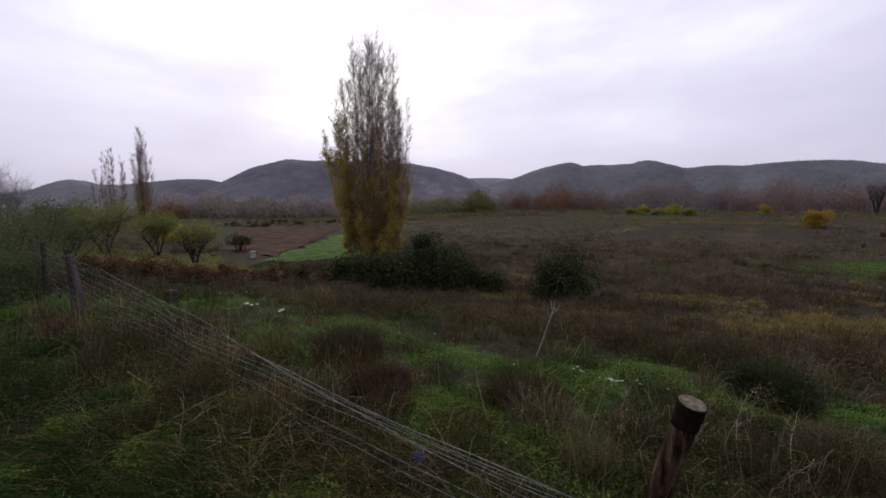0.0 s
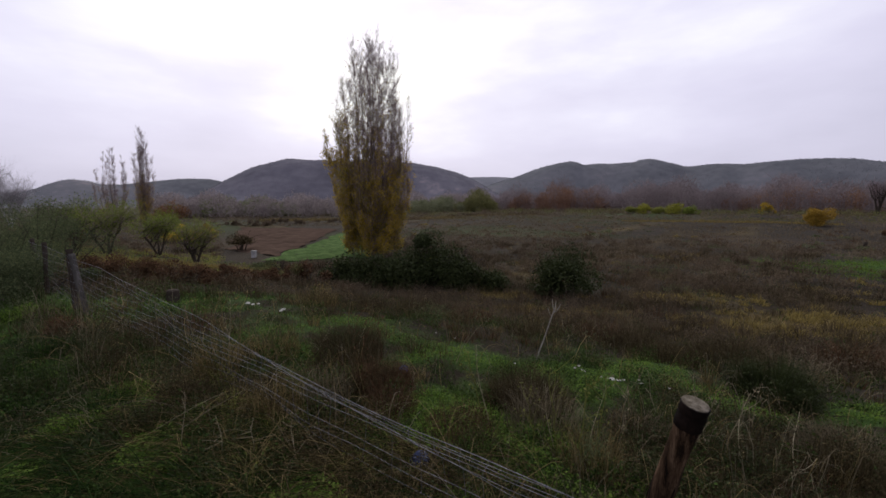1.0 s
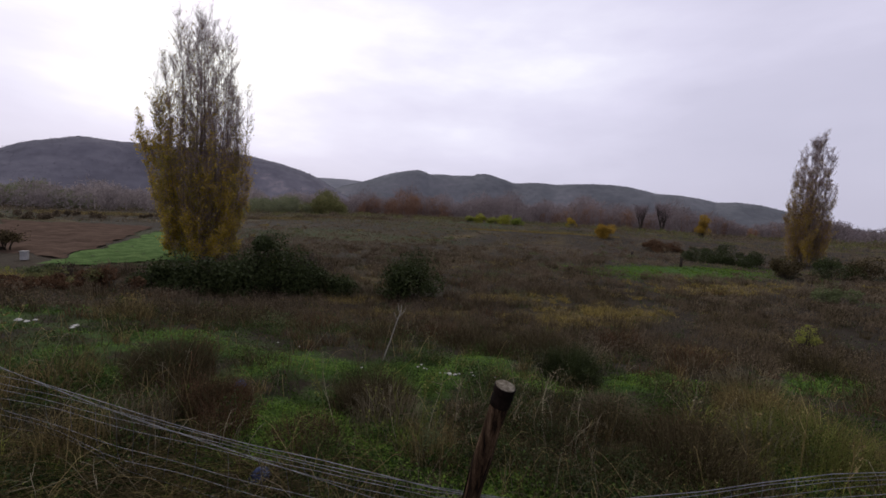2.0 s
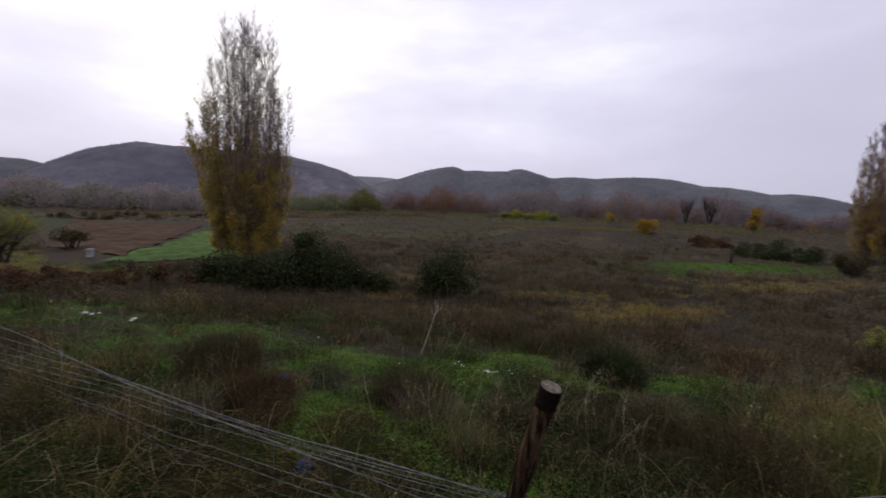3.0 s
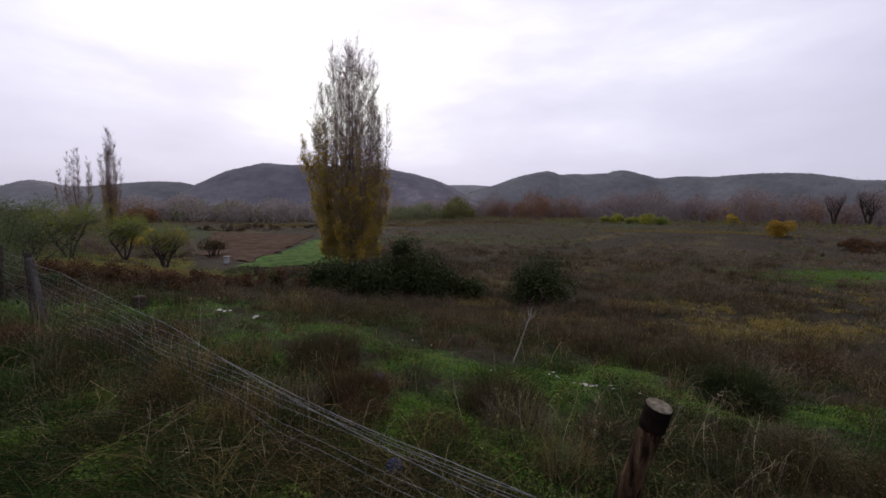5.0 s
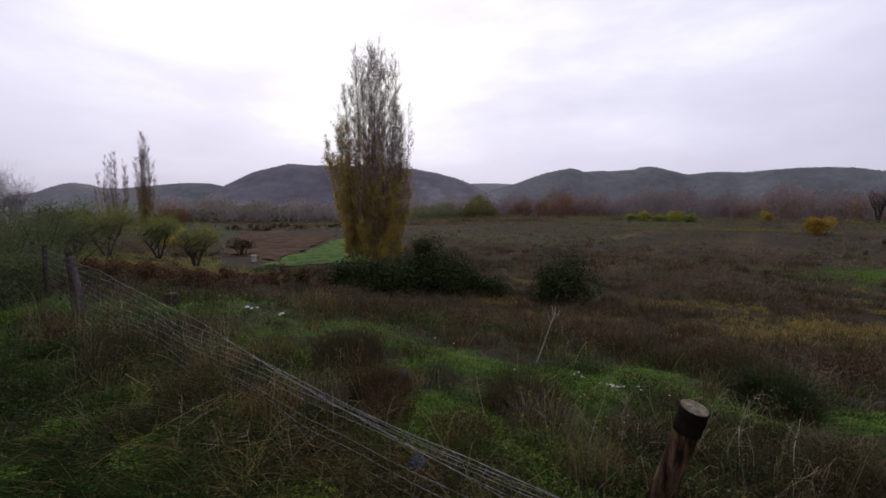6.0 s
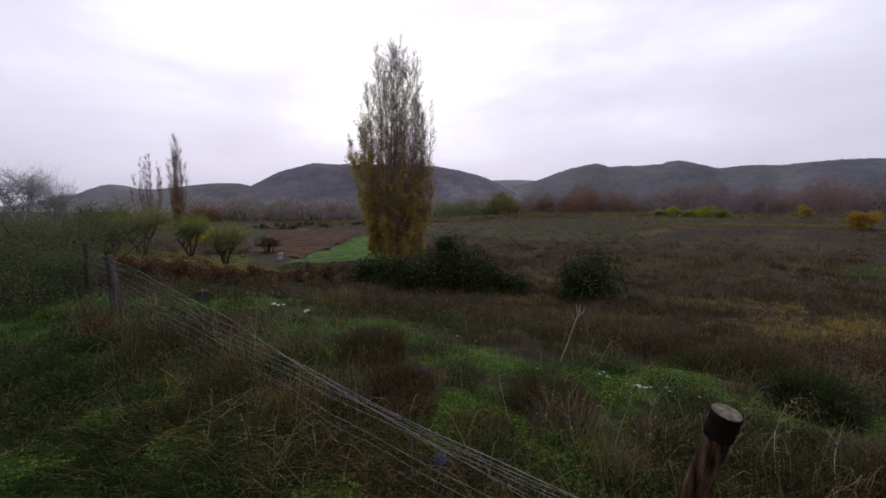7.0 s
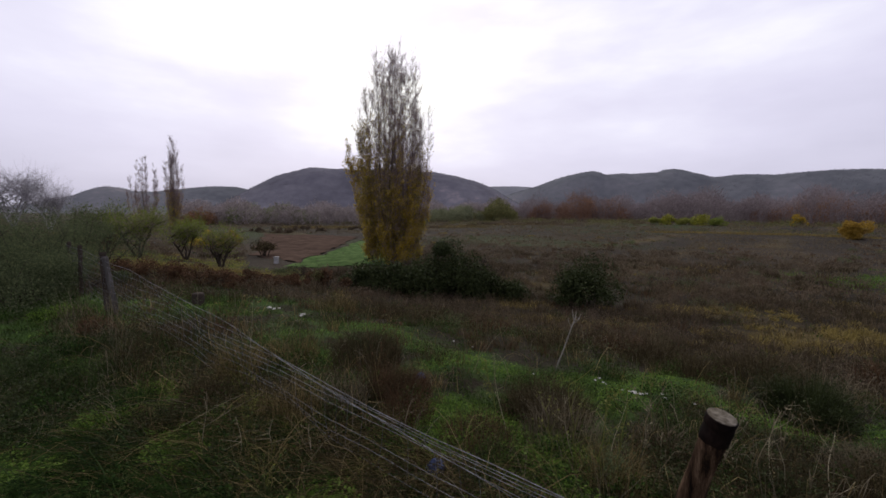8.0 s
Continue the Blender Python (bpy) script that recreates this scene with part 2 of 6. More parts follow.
def ground_material():
    """Soil, moss-green turf, dead weeds and straw, mixed by the cover that the ground mesh carries."""
    m = bpy.data.materials.new("field_ground")
    m.use_nodes = True
    nt = m.node_tree
    N, L = nt.nodes.new, nt.links.new
    b = nt.nodes["Principled BSDF"]
    b.inputs["Roughness"].default_value, b.inputs["Specular IOR Level"].default_value = 0.95, 0.1
    tc = N("ShaderNodeTexCoord")

    def noise_node(scale, detail=8, rough=0.6):
        n = N("ShaderNodeTexNoise")
        n.inputs["Scale"].default_value, n.inputs["Detail"].default_value, n.inputs["Roughness"].default_value = scale, detail, rough
        L(tc.outputs["Object"], n.inputs["Vector"])
        return n

    def tone(scale, cols):
        r = N("ShaderNodeValToRGB")
        r.color_ramp.elements[0].position, r.color_ramp.elements[0].color = 0.3, (*cols[0], 1)
        r.color_ramp.elements[1].position, r.color_ramp.elements[1].color = 0.7, (*cols[1], 1)
        L(noise_node(scale).outputs["Fac"], r.inputs["Fac"])
        return r.outputs["Color"]

    # soil colour taken near black for the shade below the weeds
    col = tone(6.0, ((0.010, 0.0075, 0.0045), (0.034, 0.026, 0.015)))
    fine = noise_node(9.0, 6)
    at = N("ShaderNodeAttribute")
    at.attribute_name = "cover"
    sep = N("ShaderNodeSeparateColor")
    L(at.outputs["Color"], sep.inputs["Color"])
    for ch, cols, sc in (("Red", ((0.018, 0.042, 0.007), (0.05, 0.1, 0.014)), 5.0), ("Green", ((0.05, 0.037, 0.014), (0.11, 0.082, 0.032)), 4.0), ("Blue", ((0.03, 0.021, 0.012), (0.055, 0.038, 0.023)), 3.0)):
        add = N("ShaderNodeMath")
        add.operation = "MULTIPLY_ADD"
        L(fine.outputs["Fac"], add.inputs[0])
        add.inputs[1].default_value = 0.7
        sub = N("ShaderNodeMath")
        sub.operation = "SUBTRACT"
        L(sep.outputs[ch], sub.inputs[0])
        sub.inputs[1].default_value = 0.35
        L(sub.outputs[0], add.inputs[2])
        st = N("ShaderNodeMapRange")
        st.inputs["From Min"].default_value, st.inputs["From Max"].default_value = 0.35, 0.65
        L(add.outputs[0], st.inputs["Value"])
        mx = N("ShaderNodeMixRGB")
        L(st.outputs["Result"], mx.inputs["Fac"])
        L(col, mx.inputs["Color1"])
        L(tone(sc, cols), mx.inputs["Color2"])
        col = mx.outputs["Color"]
    L(col, b.inputs["Base Color"])
    bp = N("ShaderNodeBump")
    bp.inputs["Strength"].default_value, bp.inputs["Distance"].default_value = 0.9, 0.06
    L(noise_node(12.0, 10).outputs["Fac"], bp.inputs["Height"])
    L(bp.outputs["Normal"], b.inputs["Normal"])
    return m


M["ground"] = ground_material()

# ---------------------------------------------------------------- mesh helpers
rng = np.random.default_rng(7)


def raw_mesh(name, verts, faces, smooth=False):
    """A mesh from arrays: verts (n, 3), faces a list of index arrays (m, k)."""
    me = bpy.data.meshes.new(name)
    verts = np.asarray(verts, dtype=np.float32)
    faces = [np.asarray(f, dtype=np.int32) for f in faces if len(f)]
    me.vertices.add(len(verts))
    me.vertices.foreach_set("co", verts.ravel())
    loops = np.concatenate([f.ravel() for f in faces])
    sizes = np.concatenate([np.full(len(f), f.shape[1], dtype=np.int32) for f in faces])
    starts = np.concatenate([[0], np.cumsum(sizes)[:-1]]).astype(np.int32)
    me.loops.add(len(loops))
    me.loops.foreach_set("vertex_index", loops)
    me.polygons.add(len(sizes))
    me.polygons.foreach_set("loop_start", starts)
    if smooth:
        me.polygons.foreach_set("use_smooth", np.ones(len(sizes), dtype=bool))
    me.update(calc_edges=True)
    return me


def joined(*sets):
    """Several (verts, faces) sets as one."""
    vs, fs, k = [], [], 0
    for v, f in sets:
        vs.append(np.asarray(v))
        fs += [np.asarray(q) + k for q in f]
        k += len(v)
    return np.concatenate(vs), fs


def solid(name, geo, mat, parent=None, label="", smooth=False):
    ob = new(name, raw_mesh(name, geo[0], geo[1], smooth))
    ob.data.materials.append(M[mat])
    if parent is not None:
        ob.parent = parent
    if label:
        ob["label"] = label
    return ob


def part(name, bm, mat, parent, label=""):
    me = bpy.data.meshes.new(name)
    bm.to_mesh(me)
    bm.free()
    ob = new(name, me)
    me.materials.append(M[mat])
    ob.parent = parent
    if label:
        ob["label"] = label
    return ob


def holder(name, place, label, category, group="", kind=""):
    ob = new(name)
    ob.location = place
    ob.empty_display_size = 0.2
    return tagged(ob, label, category, group, kind)


def blades(base, height, width, bend, head=None, side=None):
    """Bent tapering blades: two quads and a tip each."""
    n = len(base)
    a = rng.uniform(0, 2 * np.pi, n) if head is None else head
    d = np.c_[np.cos(a), np.sin(a), np.zeros(n)]
    w = rng.uniform(0, 2 * np.pi, n) if side is None else side
    s = np.c_[np.cos(w), np.sin(w), np.zeros(n)] * (width / 2)[:, None]
    up = np.array([0, 0, 1.0])
    mid = base + d * (bend * height * 0.28)[:, None] + up * (height * 0.55)[:, None]
    drop = np.clip(1 - 0.35 * bend ** 2, 0.25, 1)
    tip = base + d * (bend * height)[:, None] + up * (height * drop)[:, None]
    v = np.stack([base - s, base + s, mid - s * 0.7, mid + s * 0.7, tip], 1).reshape(-1, 3)
    k = np.arange(n)[:, None] * 5
    return v, [k + np.array([0, 1, 3, 2]), k + np.array([2, 3, 4])]


def canes(pts, rad, sides=3):
    """Thin tubes along given curves: pts (n, k, 3), rad (n, k)."""
    n, k = pts.shape[:2]
    ax = pts[:, -1] - pts[:, 0]
    ax = ax / (np.linalg.norm(ax, axis=1, keepdims=True) + 1e-9)
    ref = np.where(np.abs(ax[:, 2:3]) > 0.9, np.array([[1.0, 0, 0]]), np.array([[0, 0, 1.0]]))
    u = np.cross(ax, ref)
    u = u / (np.linalg.norm(u, axis=1, keepdims=True) + 1e-9)
    w = np.cross(ax, u)
    ang = np.arange(sides) * 2 * np.pi / sides
    ring = np.cos(ang)[None, :, None] * u[:, None] + np.sin(ang)[None, :, None] * w[:, None]
    v = pts[:, :, None] + ring[:, None] * rad[:, :, None, None]
    b = np.arange(n)[:, None, None, None] * (k * sides)
    i = np.arange(k - 1)[None, :, None, None] * sides
    j = np.arange(sides)[None, None, :, None]
    j2 = (j + 1) % sides
    q = np.concatenate([b + i + j, b + i + j2, b + i + sides + j2, b + i + sides + j], 3).reshape(-1, 4)
    return v.reshape(-1, 3), [q]


def strands(p0, p1, p2, r0, r1, segs=3, sides=3):
    """Thin bent tubes along quadratic curves."""
    t = np.linspace(0, 1, segs + 1)
    pts = ((1 - t) ** 2)[None, :, None] * p0[:, None] + (2 * t * (1 - t))[None, :, None] * p1[:, None] + (t ** 2)[None, :, None] * p2[:, None]
    return canes(pts, np.asarray(r0)[:, None] * (1 - t) + np.asarray(r1)[:, None] * t, sides)


def slivers(p0, p1, w0, w1):
    """Flat tapering twigs, for trees far off."""
    d = p1 - p0
    s = np.cross(d, rng.normal(size=d.shape))
    s /= np.linalg.norm(s, axis=1, keepdims=True) + 1e-9
    v = np.stack([p0 - s * w0, p0 + s * w0, p1 + s * w1, p1 - s * w1], 1).reshape(-1, 3)
    return v, [np.arange(len(p0))[:, None] * 4 + np.arange(4)]


def leaves(c, size, flat=0.0):
    """Folded lozenge leaves at the points c."""
    n = len(c)
    a = rng.normal(size=(n, 3))
    a[:, 2] *= 1 - flat
    a /= np.linalg.norm(a, axis=1, keepdims=True)
    b = np.cross(a, rng.normal(size=(n, 3)))
    b /= np.linalg.norm(b, axis=1, keepdims=True) + 1e-9
    s = np.asarray(size)[:, None]
    v = np.stack([c - a * s * 0.5, c + b * s * 0.32, c + a * s * 0.5, c - b * s * 0.32], 1).reshape(-1, 3)
    k = np.arange(n)[:, None] * 4
    return v, [k + np.array([0, 1, 2, 3])]


def tube(points, radii, sides=10, cap=True):
    """One tube along points."""
    pts = np.asarray(points, dtype=float)
    n = len(pts)
    t = np.gradient(pts, axis=0)
    t /= np.linalg.norm(t, axis=1, keepdims=True)
    ref = np.array([1.0, 0.13, 0.0]) if abs(t[0, 2]) > 0.7 else np.array([0, 0.1, 1.0])
    u = np.cross(t, ref)
    u /= np.linalg.norm(u, axis=1, keepdims=True)
    w = np.cross(t, u)
    ang = np.arange(sides) * 2 * np.pi / sides
    v = pts[:, None] + (np.cos(ang)[None, :, None] * u[:, None] + np.sin(ang)[None, :, None] * w[:, None]) * np.asarray(radii)[:, None, None]
    i = np.arange(n - 1)[:, None, None] * sides
    j = np.arange(sides)[None, :, None]
    j2 = (j + 1) % sides
    q = np.concatenate([i + j, i + j2, i + sides + j2, i + sides + j], 2).reshape(-1, 4)
    fs = [q]
    if cap:
        fs += [np.arange(sides)[None, ::-1], (np.arange(sides) + (n - 1) * sides)[None]]
    return v.reshape(-1, 3), fs


# ---------------------------------------------------------------- the lie of the land
FENCE_A, FENCE_B = (0.6, 1.5), (-5.6, 6.1)      # foot of the near stake and of the far post
FN = (0.596, 0.803)                              # across the fence, into the field


def step(a, b, v):
    u = np.clip((v - a) / (b - a), 0, 1)
    return u * u * (3 - 2 * u)


def lump(x, y, s, seed):
    """Cheap smooth bumps of size s."""
    o = seed * 1.7
    return (np.sin(x / s + o) * np.cos(y / s * 1.13 - o) + 0.6 * np.sin(x / s * 2.3 - y / s * 1.7 + o * 2) + 0.4 * np.cos(x / s * 4.1 + y / s * 3.7 + o)) / 2.0


def beyond(x, y):
    """Metres past the fence."""
    return (x - FENCE_A[0]) * FN[0] + (y - FENCE_A[1]) * FN[1]


def height(x, y):
    x, y = np.asarray(x, dtype=float), np.asarray(y, dtype=float)
    s, r, az = beyond(x, y), np.hypot(x, y), np.degrees(np.arctan2(x, y))
    z = -1.6 * step(0, 11, s)
    z = z + step(40, 120, r) * (0.6 + 0.9 * step(-8, 10, az) - 0.6 * step(38, 60, az)) * (y > 0)
    return z + (0.06 * lump(x, y, 1.1, 1) + 0.04 * lump(x, y, 0.45, 41)) * step(0.5, 3, r) * step(60, 30, r) + 0.1 * lump(x, y, 6.0, 2) * step(6, 20, r)


def on_ground(x, y, up=0.0):
    return Vector((x, y, float(height(x, y)) + up))


# bright patches of clover: place, half-widths, strength
GREENS = ((-3.05, 2.25, 0.8, 0.38, 1.6), (-2.96, 3.6, 0.32, 0.4, 1.3), (-2.2, 2.8, 0.4, 0.2, 1.1), (-6.4, 6.1, 0.6, 0.7, 1.2), (-5.8, 5.0, 0.5, 0.3, 1.1), (-8.0, 6.7, 1.2, 0.6, 1.2), (-1.6, 2.3, 0.5, 0.12, 1.1), (-4.1, 3.9, 0.4, 0.3, 1.0), (-1.0, 6.2, 0.5, 0.4, 1.15), (-0.2, 4.9, 0.5, 0.5, 1.2), (0.6, 5.1, 0.5, 0.4, 1.15), (0.0, 2.75, 0.35, 0.2, 1.4), (-1.6, 5.7, 0.35, 0.25, 1.2), (2.8, 5.3, 0.9, 0.7, 1.3), (3.2, 3.85, 0.7, 0.3, 1.5), (4.2, 3.9, 0.8, 0.28, 1.4), (-3.9, 2.9, 0.5, 0.25, 1.3), (-1.9, 3.1, 0.3, 0.15, 1.2), (6.6, 4.2, 1.3, 0.3, 1.3))


def cover(x, y):
    """Green, straw and soil cover of the ground, 0 to 1 each."""
    s, r, az = beyond(x, y), np.hypot(x, y), np.degrees(np.arctan2(x, y))
    n1, n2 = lump(x, y, 1.6, 3), lump(x, y, 0.8, 4)
    fine = 0.75 + 0.45 * lump(x, y, 0.22, 97) + 0.25 * n2
    green = 0.45 + 0.32 * n1 + 0.28 * lump(x, y, 0.45, 23)
    green = np.where(s < 0.1, 0.54 + 0.28 * n1 + 0.42 * lump(x, y, 0.5, 24), green)
    # a green strip that winds along the field below the fence, broken up where it nears the wire
    yc = np.interp(x, (-4.0, -1.4, 0.1, 1.2, 2.3, 3.4, 5.2, 7.8, 12.0), (7.2, 6.4, 5.0, 4.6, 4.7, 4.4, 4.2, 4.2, 4.8))
    strip = np.exp(-((y - yc - 0.25 * n2) / (0.75 + 0.25 * n1)) ** 2) * step(-5.0, -2.0, x) * step(16, 10, x) * (0.75 + 0.25 * step(1.0, 2.6, x))
    green = np.maximum(green * (1 - 0.55 * step(3, 7, s)), strip * (0.9 + 0.35 * n2 + 0.3 * lump(x, y, 0.3, 98)))
    for px, py, wx, wy, k in GREENS:
        green = np.maximum(green, k * np.exp(-(((x - px) / wx) ** 2 + ((y - py) / wy) ** 2)) * fine)
    green = np.maximum(green, 0.9 * np.exp(-(((x - 27) / 9) ** 2 + ((y - 21) / 4) ** 2)))
    green = np.where(r > 45, 0.30 + 0.3 * lump(x, y, 22.0, 5), green)
    straw = 0.22 + 0.42 * lump(x, y, 3.1, 6) * step(6, 12, s) + 0.25 * lump(x, y, 11.0, 16) * step(10, 20, s)
    for px, py, wx, wy, k in ((10.2, 11.0, 3.0, 1.3, 1.0), (3.6, 12.2, 2.2, 0.9, 0.7), (1.6, 15.0, 1.6, 1.0, 0.75), (8.6, 14.4, 2.2, 1.0, 0.8), (23.0, 14.8, 6.0, 1.8, 0.95), (4.4, 22.5, 2.2, 1.5, 0.6), (10.6, 19.0, 3.0, 1.4, 0.6), (9.8, 7.2, 1.2, 0.5, 0.7)):
        straw = np.maximum(straw, k * np.exp(-(((x - px) / wx) ** 2 + ((y - py) / wy) ** 2)) + 0.12 * n2)
    soil = (0.3 + 0.4 * lump(x, y, 9.0, 8)) * step(14, 24, r)
    return np.clip(green, 0, 1), np.clip(straw, 0, 1), np.clip(soil, 0, 1)


def make_ground():
    rad = np.concatenate([np.linspace(0.0, 14, 100)[1:], 14 * (4600 / 14.0) ** np.linspace(0, 1, 110)[1:]])
    na = 300
    ang = np.linspace(0, 2 * np.pi, na, endpoint=False)
    rr, aa = np.meshgrid(rad, ang, indexing="ij")
    x, y = (rr * np.sin(aa)).ravel(), (rr * np.cos(aa)).ravel()
    x, y = np.concatenate([[0], x]), np.concatenate([[0], y])
    v = np.c_[x, y, height(x, y)]
    i, j = np.meshgrid(np.arange(len(rad) - 1), np.arange(na), indexing="ij")
    j2 = (j + 1) % na
    q = np.stack([1 + i * na + j, 1 + (i + 1) * na + j, 1 + (i + 1) * na + j2, 1 + i * na + j2], 2).reshape(-1, 4)[:, ::-1]
    k = np.arange(na)
    tri = np.stack([np.zeros(na, int), 1 + (k + 1) % na, 1 + k], 1)
    me = raw_mesh("ground", v, [q, tri], True)
    g, st, so = cover(x, y)
    at = me.color_attributes.new("cover", "FLOAT_COLOR", "POINT")
    at.data.foreach_set("color", np.c_[g, st, so, np.ones(len(x))].astype(np.float32).ravel())
    me.materials.append(M["ground"])
    tagged(new("ground", me), "uneven field of dead weeds and damp green turf", "ground", kind="structure")


make_ground()


def field_sheet(name, corners, mat, label):
    """A sheet of worked land between four corners, draped just above the ground."""
    a, b, c, d = [np.array(q, dtype=float) for q in corners]
    n = 48
    u, w = [q.ravel() for q in np.meshgrid(np.linspace(0, 1, n), np.linspace(0, 1, n), indexing="ij")]
    p = (1 - u)[:, None] * ((1 - w)[:, None] * a + w[:, None] * d) + u[:, None] * ((1 - w)[:, None] * b + w[:, None] * c)
    p = p + np.c_[0.45 * lump(p[:, 0], p[:, 1], 1.3, 61), 0.8 * lump(p[:, 0], p[:, 1], 1.7, 62)]
    z = height(p[:, 0], p[:, 1]) + 0.06 + 0.03 * np.sin(p[:, 0] * 5.0 + p[:, 1] * 2.0)
    i, j = [q.ravel() for q in np.meshgrid(np.arange(n - 1), np.arange(n - 1), indexing="ij")]
    ob = solid(name, (np.c_[p, z], [np.stack([i * n + j, (i + 1) * n + j, (i + 1) * n + j + 1, i * n + j + 1], 1)]), mat, smooth=True)
    return tagged(ob, label, "field", kind="structure")


M["crop"] = material("young_green_crop", [(0.05, 0.084, 0.03), (0.072, 0.114, 0.041), (0.098, 0.146, 0.055)], 1.0, 1.5, bump=0.9, bump_scale=14, band=(0.35, 0.65), spec=0.0)
M["tilled"] = material("ploughed_red_brown_soil", [(0.048, 0.034, 0.026), (0.076, 0.053, 0.04), (0.106, 0.075, 0.057)], 1.0, 0.8, bump=1.0, bump_scale=5, spec=0.0)
field_sheet("green_field", ((-10.6, 23.2), (-4.2, 25.5), (-8.5, 52), (-12.2, 46)), "crop", "bright green young crop in a narrow field")
field_sheet("ploughed_field", ((-16.5, 31), (-10.9, 26.5), (-14.5, 56), (-30, 60)), "tilled", "bare ploughed red-brown soil beside the green crop")


# ---------------------------------------------------------------- hills and far woods
def hill(name, bumps, dist, depth, a0, a1, mat, label, rough=0.02, scrub=0):
    """A range of hills: rounded bumps (bearing, rise per metre, half-widths left and right, power) seen at the distance dist."""
    na, nd = 380, 44
    az = np.linspace(a0, a1, na)
    top = np.zeros(na)
    for c, hgt, wl, wr, p in bumps:
        w = np.where(az < c, wl, wr)
        top = np.maximum(top, hgt * np.exp(-np.abs((az - c) / w) ** p))
    t = np.linspace(0, 1, nd)
    rise = np.where(t < 0.62, step(0, 0.62, t) ** 0.9, 1 - 0.5 * step(0.62, 1, t))
    A, T = np.meshgrid(az, t, indexing="ij")
    r = dist - depth * 0.62 + depth * T
    x, y = r * np.sin(np.radians(A)), r * np.cos(np.radians(A))
    n = np.array([noise.fractal(Vector((px / 90, py / 90, 3.1)), 0.9, 2.1, 5) for px, py in zip(x.ravel(), y.ravel())]).reshape(x.shape)
    z = (top[:, None] * dist) * (rise[None] + rough * n * 2.2 * np.sin(np.pi * np.clip(T, 0, 1))) - 1 + 1.65 * rise[None]
    i, j = [q.ravel() for q in np.meshgrid(np.arange(na - 1), np.arange(nd - 1), indexing="ij")]
    f = np.stack([i * nd + j, i * nd + j + 1, (i + 1) * nd + j + 1, (i + 1) * nd + j], 1)
    ob = solid(name, (np.stack([x, y, z], 2).reshape(-1, 3), [f]), mat, smooth=True)
    # juniper and oak scrub: clumps over the slope, thicker along the crest
    if scrub:
        ii = rng.integers(0, na - 1, scrub)
        jj = np.minimum((rng.uniform(0.12, 0.66, scrub) ** 0.8 * nd).astype(int), nd - 2)
        crest = rng.uniform(0, 1, scrub) < 0.12
        jj = np.where(crest, (0.62 * nd + rng.normal(0, 1.0, scrub)).astype(int), jj)
        u, w = rng.uniform(0, 1, (2, scrub))
        P = np.stack([x, y, z], 2)
        c = P[ii, jj] * ((1 - u) * (1 - w))[:, None] + P[ii + 1, jj] * (u * (1 - w))[:, None] + P[ii, jj + 1] * ((1 - u) * w)[:, None] + P[ii + 1, jj + 1] * (u * w)[:, None]
        keep = (lump(c[:, 0], c[:, 1], 38.0, 5) + 0.5 * lump(c[:, 0], c[:, 2] * 3, 15.0, 6) > -0.25) | crest
        keep &= top[ii] > 0.006
        c, big = c[keep], np.where(crest, 1.9, 1.0)[keep]
        k = 4
        sz = np.repeat(rng.uniform(0.4, 0.85, len(c)) * big * dist / 800, k)
        q = np.repeat(c, k, 0) + rng.normal(0, 1, (len(c) * k, 3)) * (sz * 0.5)[:, None]
        tagged(solid("hillside_scrub", leaves(q, sz * 1.1), "scrub" if mat == "hill" else "scrub_mid"), "scrub and small oaks over the hillside, tinted with haze", "scrub", kind="stuff")
    return tagged(ob, label, "hill", kind="structure")


# hill materials carry the haze in their colour; the farthest is palest
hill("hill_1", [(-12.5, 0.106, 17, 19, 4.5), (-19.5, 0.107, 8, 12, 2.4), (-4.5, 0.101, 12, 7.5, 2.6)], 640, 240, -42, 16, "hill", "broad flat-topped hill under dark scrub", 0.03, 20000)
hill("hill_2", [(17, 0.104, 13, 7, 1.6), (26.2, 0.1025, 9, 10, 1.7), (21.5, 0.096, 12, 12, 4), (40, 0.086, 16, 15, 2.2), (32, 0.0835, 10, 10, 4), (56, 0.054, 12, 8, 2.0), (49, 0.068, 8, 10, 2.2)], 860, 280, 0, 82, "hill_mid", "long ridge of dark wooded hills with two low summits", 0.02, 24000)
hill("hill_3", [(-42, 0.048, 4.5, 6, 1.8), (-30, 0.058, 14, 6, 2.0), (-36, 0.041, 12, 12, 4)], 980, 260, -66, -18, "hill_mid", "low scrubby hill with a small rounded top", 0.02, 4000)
hill("hill_4", [(5, 0.0705, 10, 14, 3)], 1500, 500, -14, 34, "hill_far", "distant ridge, pale grey with painted haze", 0.01)

def at(az, r):
    a = radians(az)
    return r * math.sin(a), r * math.cos(a)


def foot(az, r, up=0.0):
    return on_ground(*at(az, r), up)


